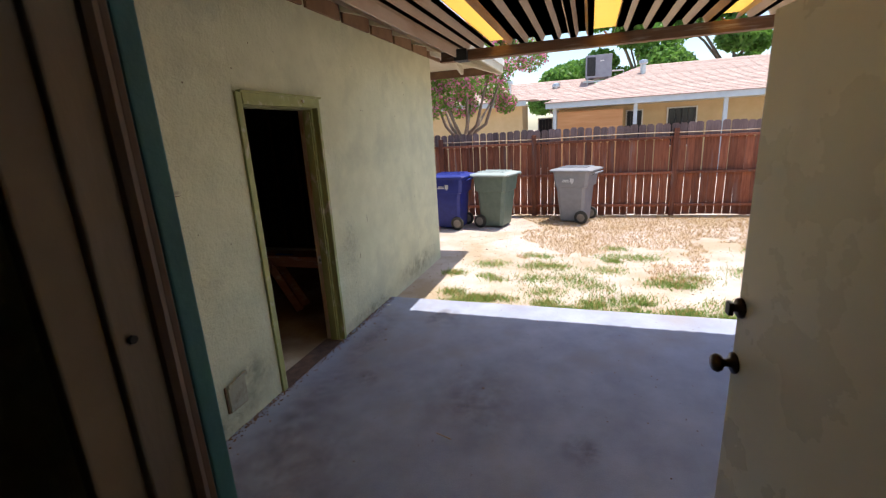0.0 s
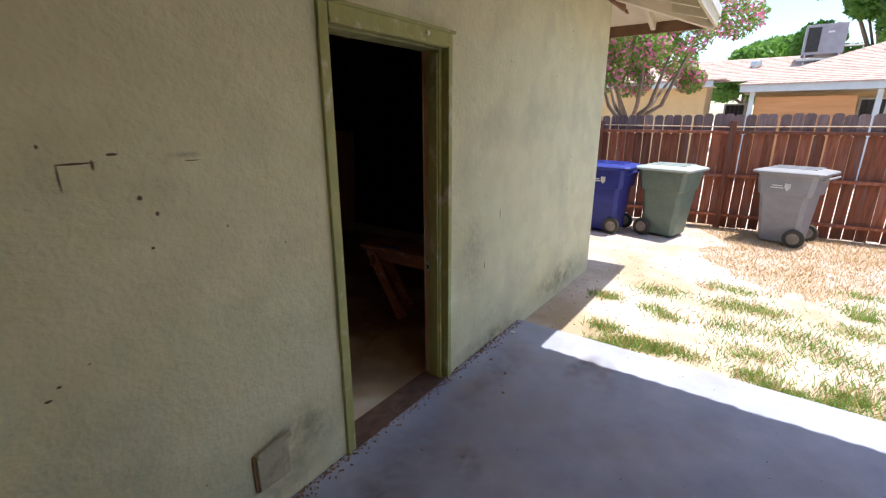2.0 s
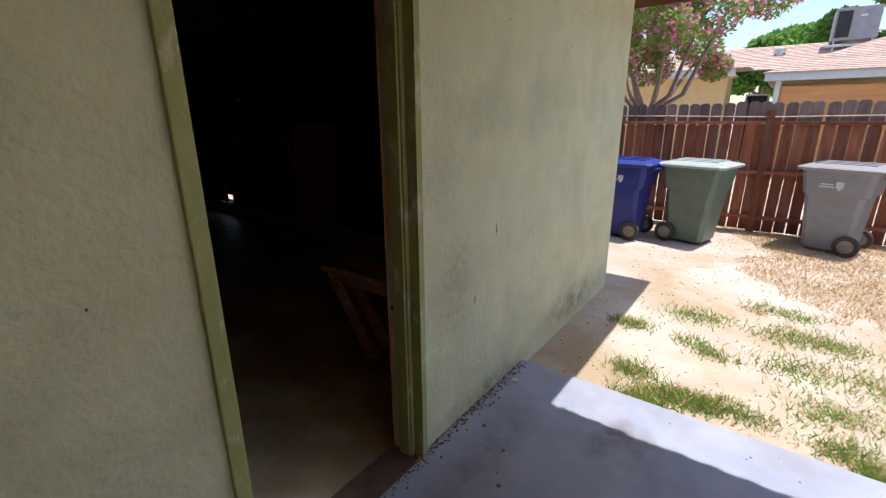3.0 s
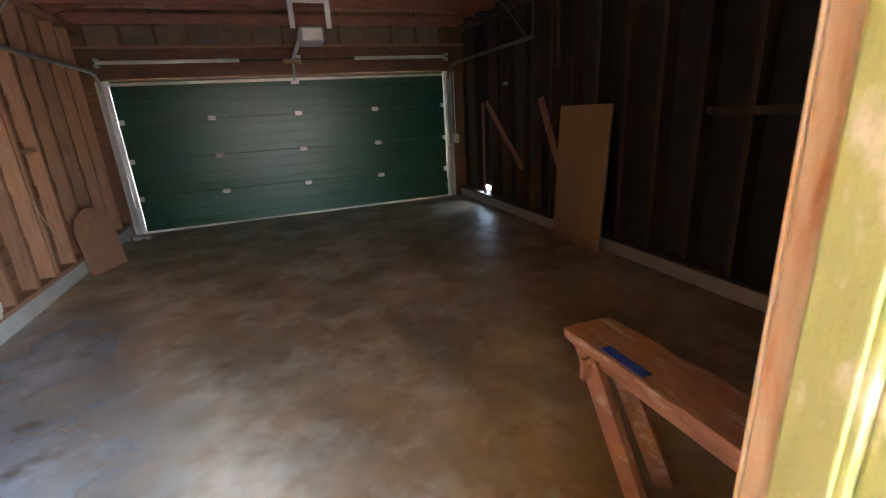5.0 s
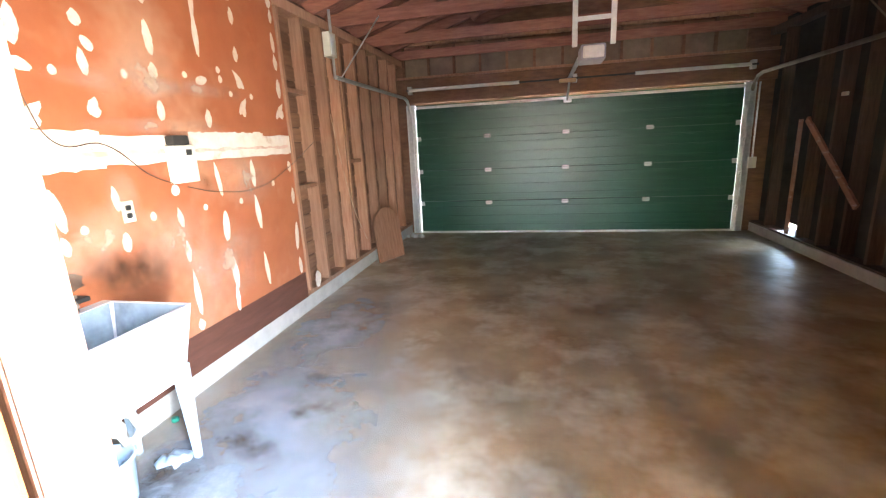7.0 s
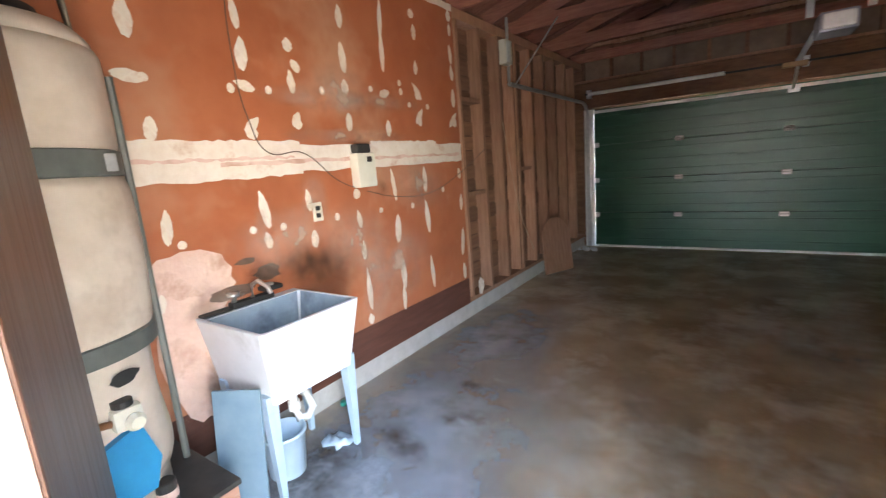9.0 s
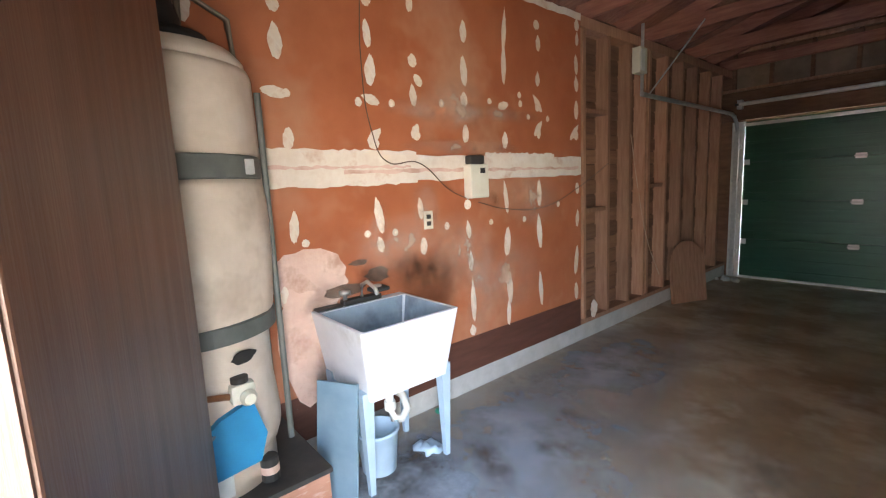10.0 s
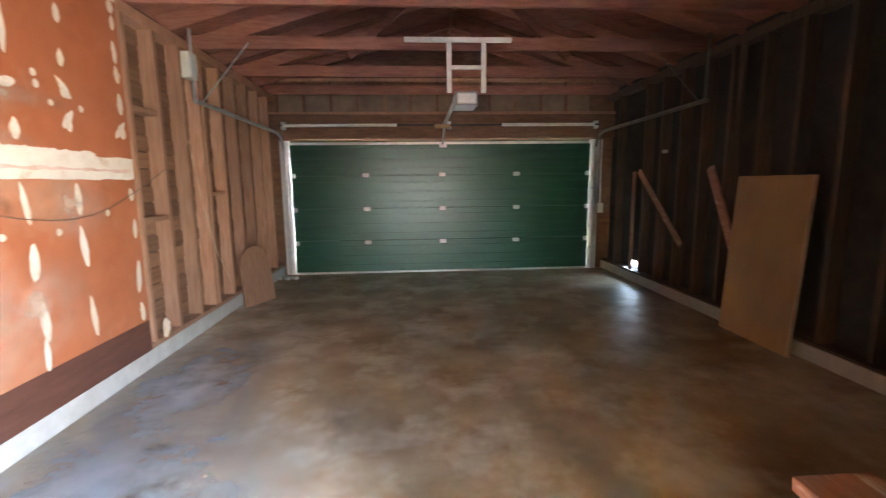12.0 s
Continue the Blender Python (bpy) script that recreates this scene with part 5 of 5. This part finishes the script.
for y0, y1, z0, z1 in ((-0.7, -0.1, 0.2, 2.2), (-3.95, -3.35, 1.2, 2.3), (-5.75, -4.75, 0.9, 2.3), (-8.6, -7.9, 1.2, 2.1)):
    w = part("window", box(1.54, 1.60, y0, y1, z0, z1, 0.005), "whitemetal", nh)
    part("pane", box(1.52, 1.54, y0 + 0.05, y1 - 0.05, z0 + 0.05, z1 - 0.05), "glass", w)
    for k in range(5):
        yy = y0 + (y1 - y0) * (k + 0.5) / 5
        part("bar", box(1.50, 1.515, yy - 0.012, yy + 0.012, z0 + 0.05, z1 - 0.05), "dark", w)
# roof in shingle courses
rise, run = 1.45, 4.6


def slope(name, y0, y1, x0, z0, courses, rn, rs, hip0, hip1):
    rfm = None
    for i in range(courses):
        f0, f1 = i / courses, (i + 1) / courses
        bm = bmesh.new()
        xa, xb = x0 + rn * f0, x0 + rn * f1
        za, zb = z0 + rs * f0 + 0.012, z0 + rs * f1
        ya0, ya1 = y0 + hip0 * f0, y1 - hip1 * f0
        yb0, yb1 = y0 + hip0 * f1, y1 - hip1 * f1
        vs = [bm.verts.new(p) for p in ((xa, ya0, za), (xa, ya1, za), (xb, yb1, zb), (xb, yb0, zb), (xa, ya0, za - 0.03), (xa, ya1, za - 0.03))]
        bm.faces.new(vs[:4][::-1])
        bm.faces.new((vs[0], vs[1], vs[5], vs[4]))
        part(name, bm, "shingle", nh)


slope("shingle_course", -17, -0.5, -0.25, 2.66, 26, run, rise, 0.5, 3.6)
slope("shingle_course", -2.2, 9.2, 1.2, 2.85, 16, 3.2, 0.95, 0.0, 0.4)
slope("shingle_course", -0.2, 9.2, -0.55, 2.80, 8, 1.7, 0.06, 0.0, 0.0)
bm = bmesh.new()
q = [bm.verts.new(p) for p in ((-0.25, -0.5, 2.66), (9, -0.5, 2.66), (run - 0.25, -4.1, 2.66 + rise))]
bm.faces.new(q)
part("hip_roof", bm, "shingle", nh)
bm = bmesh.new()
q = [bm.verts.new(p) for p in ((run - 0.25, -16.5, 2.66 + rise), (run - 0.25, -4.1, 2.66 + rise), (9, -0.5, 2.66), (9, -17, 2.66))]
bm.faces.new(q)
part("back_roof", bm, "shingle", nh)
part("porch_ceiling", box(-0.15, 1.7, -16.8, -0.6, 2.47, 2.50), "cream", nh)
part("wing_soffit", box(-0.46, 0.5, 0.1, 9, 2.63, 2.66), "cream", nh)
ac = thing("rooftop_cooler", pose(17.4, -2.35, 3.38), "grey boxy cooler on the shingle roof", "cooler")
part("case", box(-0.45, 0.45, -0.5, 0.5, 0.22, 1.08, 0.02), "acgrey", ac)
part("louvre_panel", box(-0.47, -0.449, 0.12, 0.44, 0.30, 1.0, 0.01), "dark", ac, "dark louvre")
part("nameplate", box(-0.47, -0.452, -0.2, -0.05, 0.82, 0.87), "whitemetal", ac)
for yy in (-0.42, 0.42):
    for xx in (-0.4, 0.4):
        part("leg", box(xx - 0.02, xx + 0.02, yy - 0.02, yy + 0.02, -0.2, 0.22), "steel", ac)
part("base_rail", box(-0.5, -0.44, -0.6, 0.6, 0.05, 0.11), "steel", ac)
part("pipe", tube([(-0.2, -0.5, 0.45), (-0.2, -0.95, 0.45), (-0.2, -0.98, 0.1)], 0.025, 8), "steel", ac)
for y, z in ((-4.0, 3.75), (-0.7, 3.15), (1.0, 3.25)):
    vnt = thing("roof_vent", pose(17.0 if y < 0.5 else 15.3, y, z - 0.05), "small galvanised roof vent pipe", "roof vent", "roof vents")
    part("pipe", tube([(0, 0, -0.3), (0, 0, 0.28)], 0.10, 12), "steel", vnt)
    part("cowl", lathe([(0.16, 0.26), (0.17, 0.28), (0.15, 0.40), (0, 0.44)], 14), "steel", vnt)

# ---- small marks on the patio ----
o = thing("anchor_plug", pose(1.02, -0.03, 0.0), "round metal anchor plug in the slab", "plug")
part("disc", lathe([(0.022, 0), (0.022, 0.006), (0, 0.007)], 12), "steel", o)
o = thing("straw", pose(-0.9, -1.28, 0.004, 0, 0, 70), "pale dry stick lying on the slab", "stick")
part("stem", tube([(-0.05, 0, 0.002), (0.06, 0.004, 0.003)], 0.003, 6), "drygrass", o)
rp = random.Random(9)
for i in range(14):
    o = thing("pebble", pose(-1.8 + rp.random() * 2.9, -0.03 - rp.random() ** 2 * 1.6, 0.0), "tiny dark pebble on the slab", "pebble", "pebbles")
    bm = bmesh.new()
    bmesh.ops.create_icosphere(bm, subdivisions=1, radius=0.006 + rp.random() * 0.008)
    for v in bm.verts:
        v.co.z = max(v.co.z * 0.6, -0.001)
    part("stone", bm, "litter", o)


# ---- marks, grit and stains ----
def mark(y_or_x, z, w, h, seed):
    """A dark chip or scuff on the stucco."""
    bm = blob(w, h, seed)
    bm.transform(pose(0, 0, 0, 0, 0, -90))
    o = part("chip", bm, "stain", wall_s)
    o.matrix_basis = pose(y_or_x, 0.0485, z)


for x, z, w, h, sd in ((-1.56, 1.552, 0.09, 0.006, 101), (-1.60, 1.515, 0.006, 0.08, 102), (-1.47, 1.572, 0.03, 0.008, 103), (-1.52, 1.545, 0.008, 0.03, 104), (-1.42, 1.44, 0.012, 0.016, 105),
                       (-1.38, 1.385, 0.012, 0.014, 106), (-1.41, 1.28, 0.010, 0.010, 107), (-1.74, 0.91, 0.018, 0.009, 108), (-1.71, 0.94, 0.012, 0.009, 109), (-1.25, 1.54, 0.05, 0.003, 110),
                       (0.87, 1.0, 0.005, 0.08, 111), (0.66, 0.66, 0.006, 0.06, 112)):
    mark(x, z, w, h, sd)
rm = random.Random(77)
for i in range(60):
    cx, cz = -2.4 + rm.random() * 5.3, 0.15 + rm.random() * 2.3
    if not (-0.75 < cx < 0.27 and cz < 2.2):
        mark(cx, cz, rm.uniform(0.004, 0.010), rm.uniform(0.004, 0.012), 200 + i)


def grit(name, seed, count, place, size, material, label):
    r = np.random.RandomState(seed)
    v, f = [], []
    for i in range(count):
        x, y, z = place(r)
        s = size * (0.4 + r.rand())
        k = len(v)
        for j in range(3):
            a = j * 2.09 + r.rand()
            v.append((x + math.cos(a) * s, y + math.sin(a) * s, z))
        v.append((x, y, z + s * 0.9))
        f += [(k, k + 1, k + 3), (k + 1, k + 2, k + 3), (k + 2, k, k + 3)]
    me = bpy.data.meshes.new(name)
    me.from_pydata(v, [], f)
    me.materials.append(M[material])
    return tagged(new(name, me), label, "grit", "", "stuff")


grit("wall_grit", 6, 900, lambda r: (-2.5 + r.rand() * 3.75, 0.045 - abs(r.randn()) * 0.03, 0.0), 0.008, "litter", "dark grit and crumbs along the wall base")
grit("yard_pebbles", 7, 2200, lambda r: (1.35 + r.rand() * 5.0, 0.0 - r.rand() * 7.5, G), 0.010, "dirt", "small clods and pebbles over the dirt")
grit("slab_specks", 8, 160, lambda r: (-2.2 + r.rand() * 3.4, -0.1 - r.rand() * 3.5, 0.0), 0.005, "litter", "dark specks scattered on the slab")
for x, y, w, h, sd in ((-1.97, 2.02, 0.10, 0.34, 1), (-2.15, 1.92, 0.12, 0.22, 2), (-2.17, 1.58, 0.14, 0.30, 3), (-2.30, 1.80, 0.10, 0.16, 4)):
    bm = blob(w, h, sd, 0.0, 22)
    bm.transform(pose(0, 0, 0, 0, -90, 0))
    for v in bm.verts:
        v.co.z = 0.0
    part("damp_stain", bm, "wetstain", floor).matrix_basis = pose(x, y, 0.0045, 0, 0, sd * 37)


# ---- films of plaster, soot with painted shade, and grime ----
def film_on_west(name, material, y, z, w, h, lift, turn=0.0):
    """A thin film on the drywall, w along it and h high."""
    o = part(name, blob(1.0, 1.0, 7, 0.0, 26), material, wall_w)
    for v in o.data.vertices:
        v.co.x = 0.0
    o.matrix_basis = Matrix.Translation((DX + lift, y, z)) @ pose(0, 0, 0, turn) @ Matrix.Diagonal((1, w, h, 1))


for k, (y, z, w, h) in enumerate(((2.15, 1.95, 1.0, 0.16), (2.75, 1.97, 1.0, 0.13), (2.3, 2.0, 0.7, 0.4), (2.4, 1.73, 1.3, 0.12), (1.8, 1.15, 0.9, 0.45), (2.3, 1.05, 0.7, 0.6), (2.75, 0.8, 0.9, 0.7),
                                  (3.1, 1.35, 0.8, 0.5), (2.45, 0.75, 0.35, 0.8), (2.0, 1.36, 0.25, 0.35), (1.66, 1.2, 0.2, 0.5), (1.3, 0.75, 0.5, 0.7))):
    film_on_west("plaster_film", "skim", y, z, w, h, 0.0046 + 0.0003 * k)
for k, (y, z, w, h, turn) in enumerate(((2.02, 0.92, 0.75, 0.45, -12), (1.86, 0.98, 0.5, 0.3, -10), (1.52, 1.0, 0.3, 0.24, 0), (1.28, 0.93, 0.3, 0.12, 25), (2.62, 1.37, 0.2, 0.12, -40), (1.25, 0.45, 0.5, 0.35, 0))):
    film_on_west("soot_film", "soot_shade", y, z, w, h, 0.0085 + 0.0003 * k, turn)


def film_on_stucco(name, material, x, z, w, h, k):
    bm = blob(1.0, 1.0, 9, 0.0, 26)
    for v in bm.verts:
        v.co.x = 0.0
    bm.transform(pose(0, 0, 0, 0, 0, -90))
    part(name, bm, material, wall_s).matrix_basis = Matrix.Translation((x, 0.0462 - 0.0003 * k, z)) @ Matrix.Diagonal((w, 1, h, 1))


for k, (mt, x, z, w, h) in enumerate((("grime", -0.95, 0.27, 0.55, 0.45), ("grime", -1.5, 0.08, 1.6, 0.25), ("grime", 2.2, 0.12, 1.8, 0.42), ("greyscuff", 0.50, 0.80, 0.35, 0.75),
                                      ("grime", 0.8, 0.05, 1.4, 0.2), ("grime", -1.27, 1.56, 0.16, 0.03))):
    film_on_stucco("grime_film", mt, x, z, w, h, k)


def film_on_floor(name, material, parent, x, y, w, d, z, turn=0.0):
    bm = blob(1.0, 1.0, 12, 0.0, 26)
    for v in bm.verts:
        v.co.x = 0.0
    bm.transform(pose(0, 0, 0, 0, -90, 0))
    part(name, bm, material, parent).matrix_basis = Matrix.Translation((x, y, z)) @ pose(0, 0, 0, 0, 0, turn) @ Matrix.Diagonal((w, d, 1, 1))


patio = bpy.data.objects["pavement"]
for k, (mt, x, y, w, d, turn) in enumerate((("dust", -0.9, -0.25, 2.6, 0.5, 0), ("dust", -1.4, -0.6, 1.6, 0.9, 10), ("dust", 0.8, -0.8, 0.7, 0.35, 20), ("grime", -0.83, -2.08, 0.35, 0.3, 0), ("dust", 0.4, -0.2, 1.3, 0.35, 0),
                                            ("grime", 0.83, -0.66, 0.5, 0.2, -15), ("dust", -0.5, -1.4, 1.3, 1.0, 0), ("grime", -0.4, -0.5, 0.3, 0.2, 40))):
    film_on_floor("dust_film", mt, patio, x, y, w, d, 0.0022 + 0.0004 * k, turn)
for k, (mt, x, y, w, d, turn) in enumerate((("greyfloor", -1.9, 1.9, 2.2, 3.4, 12), ("greyfloor", -2.0, 1.2, 1.9, 2.2, 0), ("greyfloor", -2.15, 3.4, 1.4, 2.6, 5), ("damp", -2.24, 1.6, 0.5, 0.4, 20), ("damp", -1.95, 1.84, 0.55, 0.22, -20), ("damp", -2.2, 1.35, 0.7, 0.4, 10), ("damp", -1.93, 2.56, 0.25, 0.14, 0), ("damp", -1.75, 2.2, 0.5, 0.2, 30),
                                            ("palefloor", -1.9, 2.9, 1.2, 1.0, 30), ("palefloor", -1.5, 2.2, 1.1, 0.9, 0), ("palefloor", -0.9, 2.6, 0.9, 1.4, 20), ("palefloor", 0.35, 2.5, 0.35, 1.6, 14),
                                            ("palefloor", 0.8, 1.7, 0.4, 0.9, 30), ("palefloor", -0.4, 1.7, 0.6, 0.7, 0), ("palefloor", -2.1, 3.6, 0.7, 0.9, 0), ("palefloor", 0.2, 4.0, 1.2, 0.8, 10))):
    film_on_floor("floor_film", mt, floor, x, y, w, d, 0.0062 + 0.0004 * k, turn)

# paint chips down to bare wood on the jamb and casing
rc = random.Random(41)
for i in range(26):
    bm = blob(rc.uniform(0.006, 0.022), rc.uniform(0.008, 0.04), 300 + i, 0.0, 10)
    o = part("paint_chip", bm, rc.choice(("bare", "cream", "bare")), fr)
    o.matrix_basis = pose(0.1525, rc.uniform(0.09, 0.145), 0.5 + rc.random() * 1.3, rc.uniform(-40, 40), 0, 180)
for i in range(12):
    bm = blob(rc.uniform(0.005, 0.012), rc.uniform(0.01, 0.05), 340 + i, 0.0, 10)
    o = part("paint_chip", bm, "bare", fr)
    o.matrix_basis = pose(rc.uniform(0.18, 0.21), 0.0275, 0.4 + rc.random() * 1.4, 0, 0, -90)
